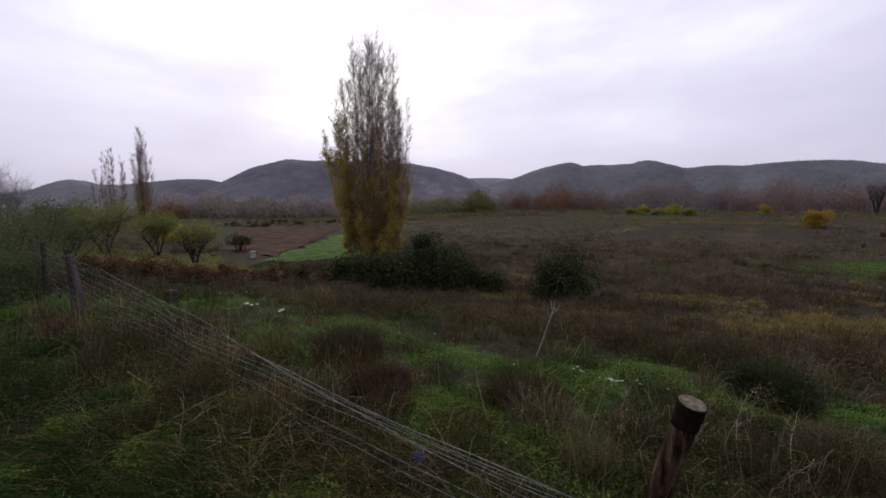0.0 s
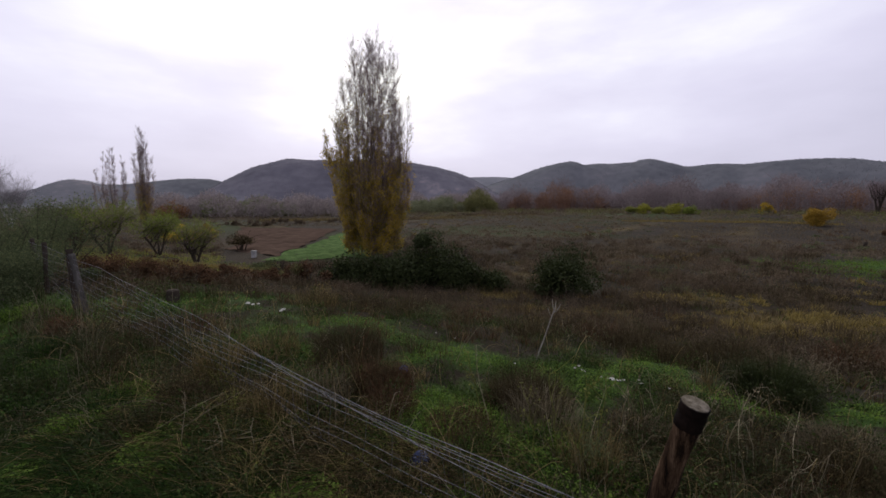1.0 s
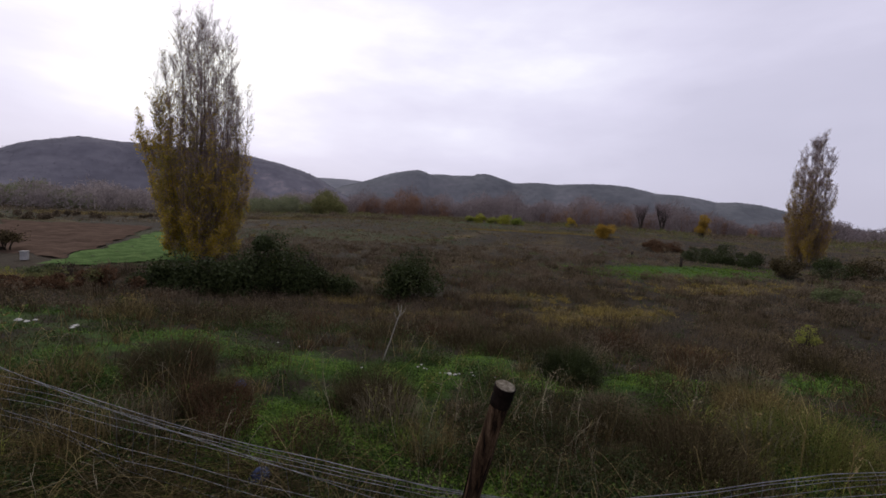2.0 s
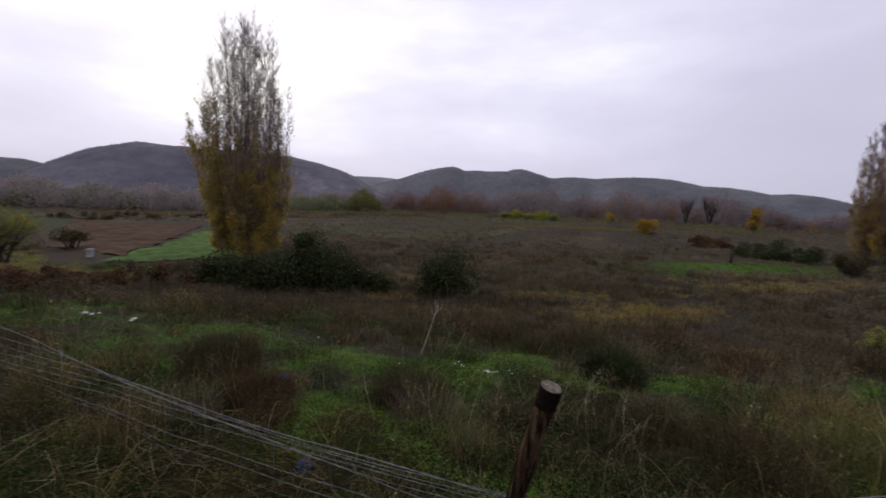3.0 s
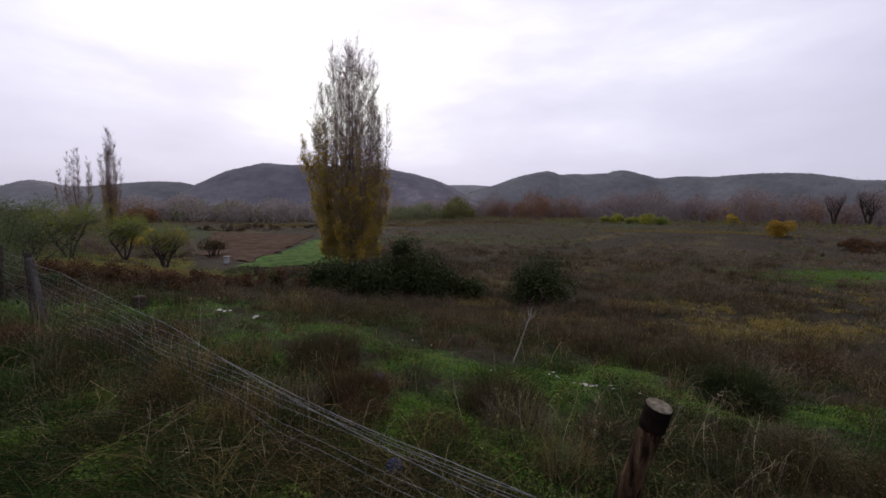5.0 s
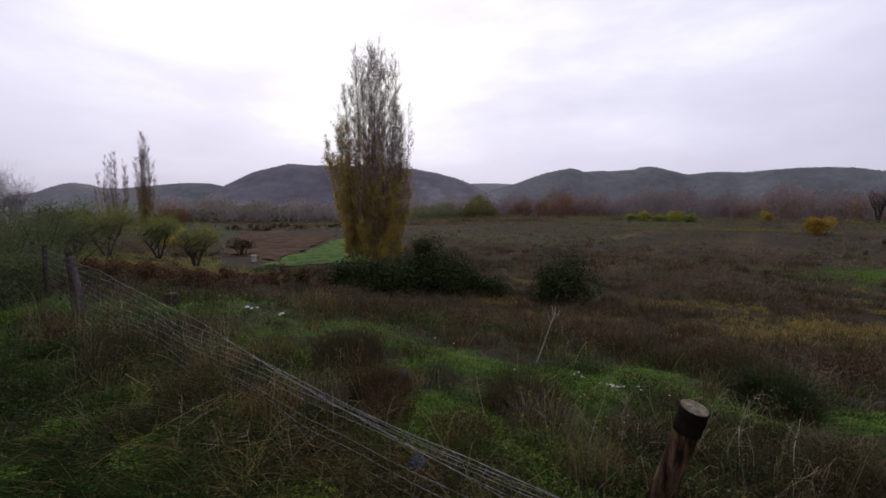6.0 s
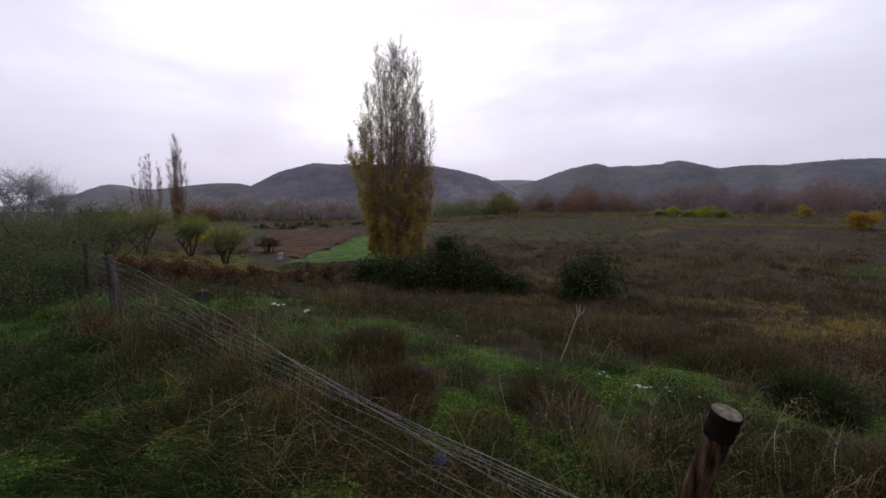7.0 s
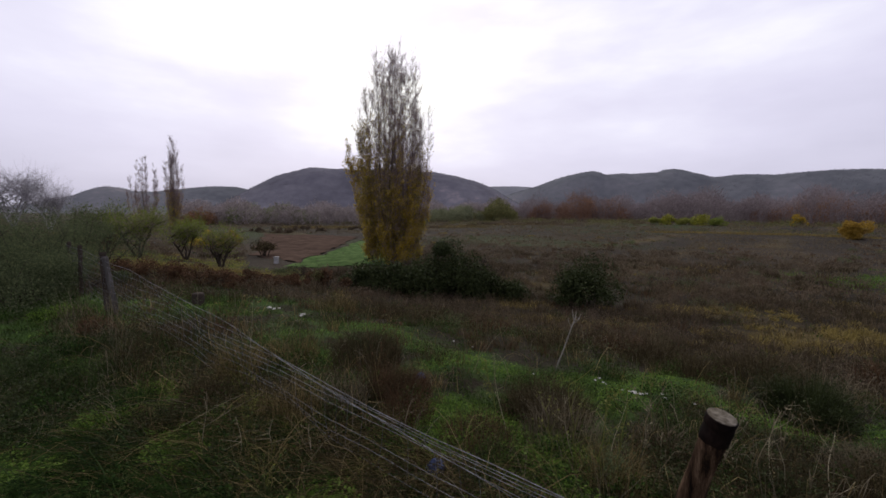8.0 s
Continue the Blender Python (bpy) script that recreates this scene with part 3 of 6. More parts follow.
def far_woods(name, a0, a1, r0, r1, tall, n, mat, label, wide=0.3, leafy=0.5, k=90, fluff=0.45):
    """A belt of distant trees: each a haze of fine upright twigs with a soft rounded top."""
    az, r = rng.uniform(a0, a1, n), rng.uniform(r0, r1, n)
    x, y = r * np.sin(np.radians(az)), r * np.cos(np.radians(az))
    h = tall * (1 - 0.45 * step(46, 58, az)) * rng.uniform(0.55, 1.05, n) * (0.85 + 0.25 * np.sin(az * 0.9) * np.cos(az * 0.37 + 1))
    h = h * np.minimum(1, 0.45 + 0.2 * np.minimum(az - a0, a1 - az))
    z = height(x, y)
    c = np.repeat(np.c_[x, y, z - 0.2], k, 0)
    hh = np.repeat(h, k)
    a = rng.uniform(0, 2 * np.pi, n * k)
    q = rng.uniform(0, 1, n * k) ** 0.6
    rad = q * hh * wide
    up = rng.uniform(0, 1, n * k) ** 0.75
    swell = np.sqrt(np.clip(1 - (1.6 * up - 0.75) ** 2 / 0.85, 0.05, 1))
    start = c + np.c_[np.cos(a) * rad * swell, np.sin(a) * rad * swell, hh * (0.05 + 0.83 * up)]
    top = start + (rng.normal(0, 0.07, (n * k, 3)) + np.array([0, 0, 0.06])) * hh[:, None]
    geo = slivers(start, top, 0.07, 0.03)
    trunk = np.c_[x, y, z - 0.3]
    geo = joined(geo, slivers(trunk, trunk + np.c_[rng.normal(0, 0.3, (n, 2)), h * 0.7], 0.14, 0.05))
    m = int(n * k * leafy)
    if m:
        pick = rng.integers(0, n * k, m)
        t = rng.uniform(0.2, 1, m)[:, None]
        geo = joined(geo, leaves(start[pick] * (1 - t) + top[pick] * t + rng.normal(0, 0.3, (m, 3)), rng.uniform(0.5, 1.3, m) * fluff))
    return tagged(solid(name, geo, mat), label, "woodland", kind="stuff")


far_woods("bare_woodland", 6, 78, 165, 260, 13.5, 1600, "wood_far", "dense belt of leafless purple-brown trees below the hills", leafy=0.6)
far_woods("autumn_woodland", 8.5, 22, 160, 185, 10.5, 90, "wood_rust", "rust-brown autumn trees in the valley wood", leafy=1.2)
far_woods("russet_woodland", 34, 62, 168, 205, 10.5, 120, "wood_rust", "russet trees scattered through the valley wood", leafy=0.5)
far_woods("scrub_woodland", -38, -9, 105, 170, 6.8, 420, "wood_dim", "low grey-brown scrub wood at the hill foot", 0.45, 0.8)
far_woods("olive_woodland", -31, -20, 112, 130, 6.6, 60, "leaf_willow", "grey-olive willows in front of the hill foot", 0.5, 1.4)
far_woods("green_woodland", -5, 2.5, 140, 180, 8.6, 90, "leaf_willow", "grey-green willows at the field's far edge", 0.42, 1.6)
far_woods("yellow_woodland", 1.8, 7.2, 140, 160, 9.0, 60, "leaf_dull", "yellow-green willows at the field's far edge", 0.42, 1.8)
far_woods("orange_scrub", -35.2, -32.2, 105, 120, 6.4, 26, "leaf_rust", "small orange trees at the hill foot", 0.4, 1.5)
far_woods("grey_woodland", -9, 8, 180, 240, 11.5, 320, "wood_dim", "leafless grey-brown wood below the pass")


# ---------------------------------------------------------------- trees and bushes
def poplar(place, H, tiers, label, leaf_top, leaf_mat, n_leaf, n_branch=24, n_twig=5200, twig_r=0.009, extra=(), thin=0.02, twig_mat="twig"):
    """A Lombardy poplar: steep stems that fan out of the foot and stand up, each carrying its own slender plume.
    tiers: rows of (stems, least and most distance from the axis, least and most tip height as shares of H)."""
    tree = holder("poplar_tree", place, label, "tree")
    u14 = H / 14
    zt = np.linspace(-0.3, H * 0.6, 12)
    r_t = H * 0.0125 * np.clip(1 - zt / (H * 0.64), 0, 1.1) ** 0.9 + 0.01
    r_t[0] *= 1.35
    solid("trunk", tube(np.c_[0.12 * np.sin(zt * 0.8), 0.12 * np.cos(zt * 0.63), zt], r_t, 10), "bark", tree, smooth=True)
    rows = [(i * 2.39996 + rng.normal(0, 0.3), rng.uniform(r0, r1), rng.uniform(t0, t1)) for n, r0, r1, t0, t1 in tiers for i in range(n)]
    rows += [(radians(a), r, t) for a, r, t in extra]
    n = len(rows)
    ang, rad, tip = [np.array(q) for q in zip(*rows)]
    tip = tip * H
    low = np.minimum(tip * rng.uniform(0.0, 0.12, n), 1.2) * (tip > 0.4 * H)
    foot_r = np.where(tip < 0.32 * H, rad * 0.9, np.clip(rad * 0.55, 0.05, 1.2)) * rng.uniform(0.7, 1, n)
    q = np.linspace(0, 1, 11)
    out = foot_r[:, None] + (rad - foot_r)[:, None] * (1 - (1 - q[None]) ** 2.3)
    turn = ang[:, None] + 0.12 * np.sin(q[None] * 5 + ang[:, None] * 7)
    wave = 0.05 * u14 * np.sin(q[None] * 11 + ang[:, None] * 3)
    stem = np.stack([np.cos(turn) * (out + wave), np.sin(turn) * (out + wave), low[:, None] + (tip - low)[:, None] * q[None]], 2)
    stem[:, 0, 2] -= 0.1
    thick = H * 0.0019 * (tip / H)[:, None] * (1 - 0.95 * q[None]) + 0.0025
    for i in range(n):
        solid("limb", canes(stem[i:i + 1], thick[i:i + 1], 5), "bark", tree)
    # steep side branches, shorter towards each tip
    nb = n * n_branch
    k = rng.choice(n, nb, p=tip ** 0.8 / (tip ** 0.8).sum())
    t = rng.uniform(0.0, 0.99, nb) ** 0.9
    f = t * 10
    i0 = np.minimum(f.astype(int), 9)
    s = stem[k, i0] * (1 - (f - i0))[:, None] + stem[k, i0 + 1] * (f - i0)[:, None]
    L = (0.4 + rng.uniform(0.5, 1.7, nb) * (1 - 0.8 * t) * np.clip(tip[k] / (0.6 * H), 0.45, 1)) * u14
    b = ang[k] + rng.normal(0, 1.5, nb)
    lean = rng.uniform(0.15, 0.62, nb)
    e = s + np.c_[np.cos(b) * L * lean, np.sin(b) * L * lean, L * 0.93]
    m = (s + e) / 2 + np.c_[np.cos(b) * L * 0.08, np.sin(b) * L * 0.08, -L * 0.04]
    solid("branch_mass", strands(s, m, e, np.full(nb, twig_r * 1.3), np.full(nb, twig_r * 0.5), 3, 3), twig_mat, tree)["kind"] = "stuff"
    k1 = rng.integers(0, nb, n_twig)
    t1 = rng.uniform(0.1, 1, n_twig)[:, None]
    s1 = (1 - t1) ** 2 * s[k1] + 2 * t1 * (1 - t1) * m[k1] + t1 ** 2 * e[k1]
    L1 = rng.uniform(0.18, 0.6, n_twig) * u14
    b = rng.uniform(0, 2 * np.pi, n_twig)
    e1 = s1 + np.c_[np.cos(b) * L1 * 0.6, np.sin(b) * L1 * 0.6, L1 * 0.85]
    solid("twig_mass", strands(s1, (s1 + e1) / 2, e1, np.full(n_twig, twig_r * 0.85), np.full(n_twig, twig_r * 0.4), 1, 3), twig_mat, tree)["kind"] = "stuff"
    n2 = n_twig * 4
    k2 = rng.integers(0, n_twig, n2)
    t2 = rng.uniform(0.1, 1, n2)[:, None]
    s2 = s1[k2] * (1 - t2) + e1[k2] * t2
    L2 = rng.uniform(0.08, 0.3, n2) * u14
    b = rng.uniform(0, 2 * np.pi, n2)
    e2 = s2 + np.c_[np.cos(b) * L2 * 0.6, np.sin(b) * L2 * 0.6, L2 * 0.8]
    solid("spray", slivers(s2, e2, np.full((n2, 1), twig_r * 0.75), np.full((n2, 1), twig_r * 0.35)), twig_mat, tree)["kind"] = "stuff"
    # leaves stay on the low plumes and thin out upwards; some plumes have kept more than others
    kept = rng.uniform(0.08, 1.0, n)
    outer = np.hypot(s1[:, 0], s1[:, 1]) / np.maximum(rad.max() * 0.9, 0.1)
    full = kept[k[k1]] * (0.15 + np.clip(outer, 0, 1) ** 1.5) * np.clip((leaf_top * H - s1[:, 2] - 0.08 * H * np.cos(ang[k[k1]])) / (0.4 * H) + 0.05 + 0.35 * rng.normal(0, 1, n_twig), thin, 1)
    pick = rng.choice(n_twig, n_leaf, p=full / full.sum())
    c = s1[pick] + (e1[pick] - s1[pick]) * rng.uniform(-0.2, 1.1, n_leaf)[:, None] + rng.normal(0, 0.07 * u14, (n_leaf, 3))
    first = (k[k1][pick] % 5 < 3) ^ (rng.uniform(0, 1, n_leaf) < 0.15)
    for name, w, mt in (("crown", first, leaf_mat[0]), ("inner_crown", ~first, leaf_mat[1])):
        solid(name, leaves(c[w], rng.uniform(0.055, 0.13, w.sum()) * u14), mt, tree)
    return tree


poplar(foot(-9.8, 27.3), 13.6, ((8, 0.1, 0.7, 0.93, 1.0), (9, 0.8, 1.35, 0.87, 0.98), (11, 0.9, 1.6, 0.76, 0.9), (15, 1.5, 2.15, 0.6, 0.78), (14, 1.7, 2.3, 0.42, 0.62), (16, 1.6, 2.35, 0.26, 0.44), (30, 0.9, 2.0, 0.07, 0.26)),
       "tall columnar poplar, bare above and yellow-leaved below", 0.5, ("leaf_yellow", "leaf_olive"), 80000, 30, 17000, 0.006, ((178, 1.75, 0.81), (186, 2.15, 0.72), (182, 2.75, 0.54), (8, 2.3, 0.74), (20, 1.5, 0.93), (180, 1.05, 1.0), (165, 1.2, 0.96), (4, 1.15, 0.97), (350, 1.3, 0.93)), 0.025)
poplar(foot(62.6, 53), 12.7, ((9, 0.1, 0.75, 0.88, 1.0), (11, 0.7, 1.3, 0.76, 0.93), (12, 1.1, 1.7, 0.5, 0.76), (12, 1.1, 1.75, 0.3, 0.5), (14, 0.7, 1.6, 0.12, 0.3)),
       "columnar poplar with golden leaves and a thin bare top", 0.5, ("leaf_yellow", "leaf_amber"), 34000, 28, 9000, 0.0085, ((0, 1.75, 0.72), (200, 1.4, 0.68)), 0.1)
poplar(foot(-36.2, 80), 14.9, ((6, 0.05, 0.5, 0.88, 1.0), (7, 0.4, 0.9, 0.7, 0.9), (8, 0.6, 1.3, 0.4, 0.7), (7, 0.5, 1.6, 0.2, 0.45)),
       "slender poplar, bare-topped, beside a ragged one", 0.4, ("leaf_yellow", "leaf_tan"), 9000, 26, 4200, 0.0085)
poplar(foot(-39.0, 80), 11.6, ((4, 0.1, 0.7, 0.85, 1.0), (5, 1.0, 2.3, 0.72, 0.92), (6, 0.8, 2.4, 0.45, 0.75), (6, 0.5, 1.6, 0.25, 0.5)),
       "ragged half-bare poplar with spread branch tips", 0.33, ("leaf_yellow", "leaf_tan"), 4500, 24, 3600, 0.0085)


def blob_points(n, w, d, h, lobes, low=0.0):
    """Points in a lumpy mound w by d by h that rests on z = 0."""
    c = np.c_[rng.uniform(-0.4, 0.4, lobes) * w, rng.uniform(-0.4, 0.4, lobes) * d, rng.uniform(0.15, 0.72, lobes) * h]
    c[:, 2] *= 1 - 0.9 * np.minimum(1, (np.hypot(c[:, 0] / w, c[:, 1] / d) / 0.5) ** 2) * 0.7
    r = rng.uniform(0.12, 0.34, lobes) * min(h * 1.1, w)
    k = rng.integers(0, lobes, n)
    v = rng.normal(size=(n, 3))
    v /= np.linalg.norm(v, axis=1, keepdims=True)
    p = c[k] + v * (r[k] * rng.uniform(0.35, 1.12, n) ** 0.6)[:, None] * np.array([1.15, 1.15, 0.95])
    p[:, 2] = np.where(p[:, 2] < low, low + np.abs(rng.normal(0, 0.12 * h, n)), p[:, 2])
    return p


def bush(name, place, w, d, h, mat, n, leaf, label, category="bush", lobes=12, group="", stems=26, low=0.0, yaw=0.0):
    ob = holder(name, place, label, category, group)
    ob.rotation_euler = (0, 0, radians(yaw))
    w, h = w * 1.12, h * 1.2
    p = blob_points(n, w, d, h, lobes, low)
    # arching shoots that break the outline
    m = max(6, n // 220)
    k = rng.integers(0, n, m)
    tip = p[k] * np.array([1.06, 1.06, 1.04]) + np.c_[rng.normal(0, 0.05 * w, (m, 2)), np.abs(rng.normal(0, 0.07 * h, m))]
    extra = np.repeat(tip, 9, 0) * (1 - 0.2 * rng.uniform(0, 1, (m * 9, 1))) + rng.normal(0, leaf * 0.6, (m * 9, 3))
    extra[:, 2] = np.maximum(extra[:, 2], 0.03)
    solid("foliage", leaves(np.concatenate([p, extra]), rng.uniform(0.5, 1.5, n + m * 9) * leaf), mat, ob)
    k = rng.integers(0, n, stems)
    e = p[k] * np.array([1, 1, 1.08])
    s = np.c_[e[:, :2] * 0.25 + rng.normal(0, 0.05 * w, (stems, 2)), np.full(stems, -0.1)]
    m = s * 0.45 + e * 0.55 + np.c_[rng.normal(0, 0.06 * w, (stems, 2)), 0.12 * h * np.ones(stems)]
    solid("stem_mass", strands(s, m, e, np.full(stems, 0.008 + 0.006 * h), np.full(stems, 0.004), 4, 4), "branch_dark", ob)
    return ob


# bramble thicket in front of the poplar: a peak, a shoulder and low wings
for az, r, w, d, h, n, label in ((-2.7, 15.6, 2.2, 1.7, 2.8, 8000, "dark bramble mound, tallest of the thicket"), (-0.6, 15.7, 1.8, 1.6, 1.95, 6000, "dark bramble shoulder beside the tallest mound"),
                                 (2.2, 15.8, 1.9, 1.6, 1.35, 5500, "dark bramble sloping down from the mound"), (4.9, 16.0, 1.9, 1.5, 0.95, 4500, "low dark bramble spreading from the thicket"),
                                 (-6.4, 16.0, 1.9, 1.6, 1.4, 5000, "dark bramble at the foot of the poplar"), (-10.2, 16.2, 2.1, 1.6, 1.35, 5000, "low dark bramble under the poplar"),
                                 (-14.4, 16.4, 2.3, 1.5, 1.1, 5000, "low dark bramble beside the green field"), (17.2, 15.6, 2.0, 1.8, 1.65, 6500, "rounded dark bush alone among dead weeds"), (14.2, 15.4, 1.0, 1.0, 0.8, 1800, "small dark bush beside the rounded one")):
    bush("bramble_bush", foot(az, r), w, d, h, "leaf_bramble", n, 0.085, label, "bush", 14)
bush("thorn_bush", foot(0.8, 16.4), 2.6, 1.4, 1.75, "thorn_twig", 2600, 0.05, "purple-brown leafless thorn behind the brambles", "bush", 12, stems=160)
bush("sapling", foot(-2.2, 16.8), 0.8, 0.8, 2.65, "leaf_orchard", 500, 0.07, "yellow-green sapling standing out of the brambles", "shrub", 6)
bush("rusty_bush", foot(-18.6, 15.6), 1.7, 1.3, 0.85, "weed_red", 3500, 0.07, "rust-brown dying bush beside the brambles", "bush", 9)
bush("yellowing_bush", foot(-22.3, 15.2), 1.6, 1.2, 0.75, "leaf_dull", 2200, 0.06, "yellow-green bush by the rusty hedge", "bush", 8)


def spiky_shrub(place, w, h, n, label):
    ob = holder("dark_shrub", place, label, "shrub")
    a, q = rng.uniform(0, 2 * np.pi, n), np.sqrt(rng.uniform(0, 1, n))
    base = np.c_[np.cos(a) * q * w * 0.36, np.sin(a) * q * w * 0.36, np.full(n, -0.02)]
    lobe = 0.75 + 0.3 * np.sin(a * 3 + 1) + 0.2 * np.sin(a * 7 + q * 5)
    hh = h * (1 - 0.5 * q ** 2) * rng.uniform(0.3, 1.1, n) * lobe
    bend, turn = q * rng.uniform(0.2, 1.2, n), a + rng.normal(0, 0.6, n)
    geo = blades(base, hh, np.full(n, 0.005), bend, turn)
    t = rng.uniform(0.35, 1, n)
    tip = base + np.c_[np.cos(turn) * bend * hh * t ** 1.5, np.sin(turn) * bend * hh * t ** 1.5, hh * t * np.clip(1 - 0.3 * bend ** 2, 0.3, 1)]
    solid("foliage", joined(geo, leaves(tip + rng.normal(0, 0.02, (n, 3)), rng.uniform(0.012, 0.032, n))), "leaf_bramble", ob)
    s0 = base[:60]
    e = s0 * np.array([1.9, 1.9, 0]) + np.c_[np.zeros((60, 2)), hh[:60] * 1.1]
    solid("stem_mass", strands(s0, (s0 + e) / 2, e, np.full(60, 0.004), np.full(60, 0.0015), 3, 4), "branch_dark", ob)


spiky_shrub(foot(40.2, 5.65), 1.0, 0.6, 8000, "small dense dark green shrub in wet grass")
# rust-coloured bank of bracken below the orchard
for az, r, w, h in ((-41.0, 13.2, 2.3, 0.58), (-37.6, 12.8, 2.2, 0.52), (-34.0, 12.4, 2.2, 0.54), (-30.4, 12.6, 2.2, 0.52), (-27.0, 13.2, 2.2, 0.5)):
    bush("bracken_clump", foot(az, r), w * 1.7, 1.5, h * 0.9, "weed_red", 7500, 0.04, "rust-brown bracken on the bank below the orchard", "bracken", 18, "bracken bank")
# grey-green bushes beyond the path's end
for az, r, w, h in ((-44.0, 17.0, 2.2, 1.7), (-46.0, 15.0, 2.6, 1.75), (-49.0, 13.6, 2.8, 1.9), (-52.6, 12.6, 2.8, 2.0), (-56.2, 12.2, 3.0, 2.0), (-49.5, 10.4, 1.8, 1.1), (-46.4, 11.2, 1.5, 0.95)):
    bush("broom_bush", foot(az, r), w, 2.2, h, "leaf_broom", 19000, 0.029, "grey-green broom bush at the end of the fence", "bush", 14, "broom bushes")
bush("brown_bush", foot(-43.6, 36), 4.0, 3.6, 2.5, "weed_brown", 5000, 0.13, "bare brown thorn bush behind the broom", "bush", 14)
bush("dark_tree", foot(-26.6, 34), 1.8, 1.6, 2.4, "weed_brown", 1500, 0.1, "small dark leafless tree by the ploughed soil", "tree", 9, low=0.5)
bush("bare_shrub", foot(-22.3, 20.5), 0.6, 0.6, 0.95, "branch_dark", 160, 0.05, "small bare upright shrub before the green crop", "shrub", 6, stems=22)
bush("pale_bush", foot(-24.4, 21.0), 1.3, 1.0, 0.9, "leaf_grey", 1500, 0.07, "pale grey-green bush beside the white box", "bush", 8)
for az, r, w, h, m in ((-32.9, 44, 1.9, 1.9, "leaf_yellow"), (-30.4, 46, 1.6, 2.0, "leaf_gold")):
    bush("yellow_bush", foot(az, r), w, 1.8, h, m, 2200, 0.14, "bright yellow autumn bush behind the orchard", "bush", 9, "yellow bushes")
# shrubs along the far side of the dead-weed field
for az, r, w, h, m in ((24.4, 109, 3.4, 1.7, "leaf_orchard"), (26.1, 109, 2.8, 2.9, "leaf_lime"), (28.0, 111, 3.2, 2.2, "leaf_orchard"), (29.5, 110, 3.6, 2.9, "leaf_lime"), (31.0, 108, 2.8, 2.2, "leaf_fruit")):
    bush("yellow_shrub", foot(az, r), w, 3.0, h, m, 2200, 0.24, "yellow-green shrub at the far field edge", "shrub", 9, "far field shrubs")
bush("yellow_shrub", foot(38.3, 121), 2.3, 2.2, 3.4, "leaf_gold", 2600, 0.22, "rounded yellow shrub standing alone", "shrub", 9)
bush("golden_bush", foot(42.7, 76), 3.0, 2.6, 3.4, "leaf_amber", 5000, 0.17, "golden-brown bushy tree at the field edge", "tree", 12)
bush("golden_tree", foot(53.2, 106), 2.5, 2.4, 6.4, "leaf_amber", 6000, 0.16, "narrow golden tree, fully leaved", "tree", 12, low=0.6)
for az, r, w, h, m in ((47.6, 56, 4.0, 1.5, "weed_red"), (50.0, 55, 4.0, 1.4, "weed_red"), (53.6, 47, 3.4, 1.5, "leaf_bramble"), (56.0, 46, 3.6, 1.7, "leaf_bramble"), (58.2, 45, 3.4, 1.5, "leaf_bramble"), (61.4, 37, 2.6, 1.5, "weed_brown"), (64.6, 42, 4.5, 1.5, "leaf_bramble"), (67.4, 44, 5.0, 1.8, "weed_brown"), (70.5, 44, 5.0, 1.7, "leaf_bramble")):
    bush("hedge_bush", foot(az, r), w, 2.4, h, m, 5500, 0.09, "low dark thicket along the wet meadow", "bush", 12, "meadow hedge")
bush("sage_bush", foot(65.4, 27), 2.2, 1.4, 0.8, "leaf_grey", 2200, 0.09, "pale grey-green bush in the dead weeds", "bush", 9)
bush("yellow_weed", foot(64.0, 15.0), 0.6, 0.5, 0.75, "leaf_orchard", 600, 0.05, "yellow-green weed clump in the dead field", "weed", 6)
for az, r, w, h in ((-21, 74, 9, 1.5), (-15, 78, 8, 1.3), (-26, 70, 8, 1.6), (3, 96, 10, 1.0), (10, 99, 9, 0.9), (-6, 88, 8, 1.1)):
    bush("field_hedge", foot(az, r), w, 1.8, h * 0.6, "weed_far", 1800, 0.2, "low dark hedge between the far fields", "hedge", 16, "far hedges")


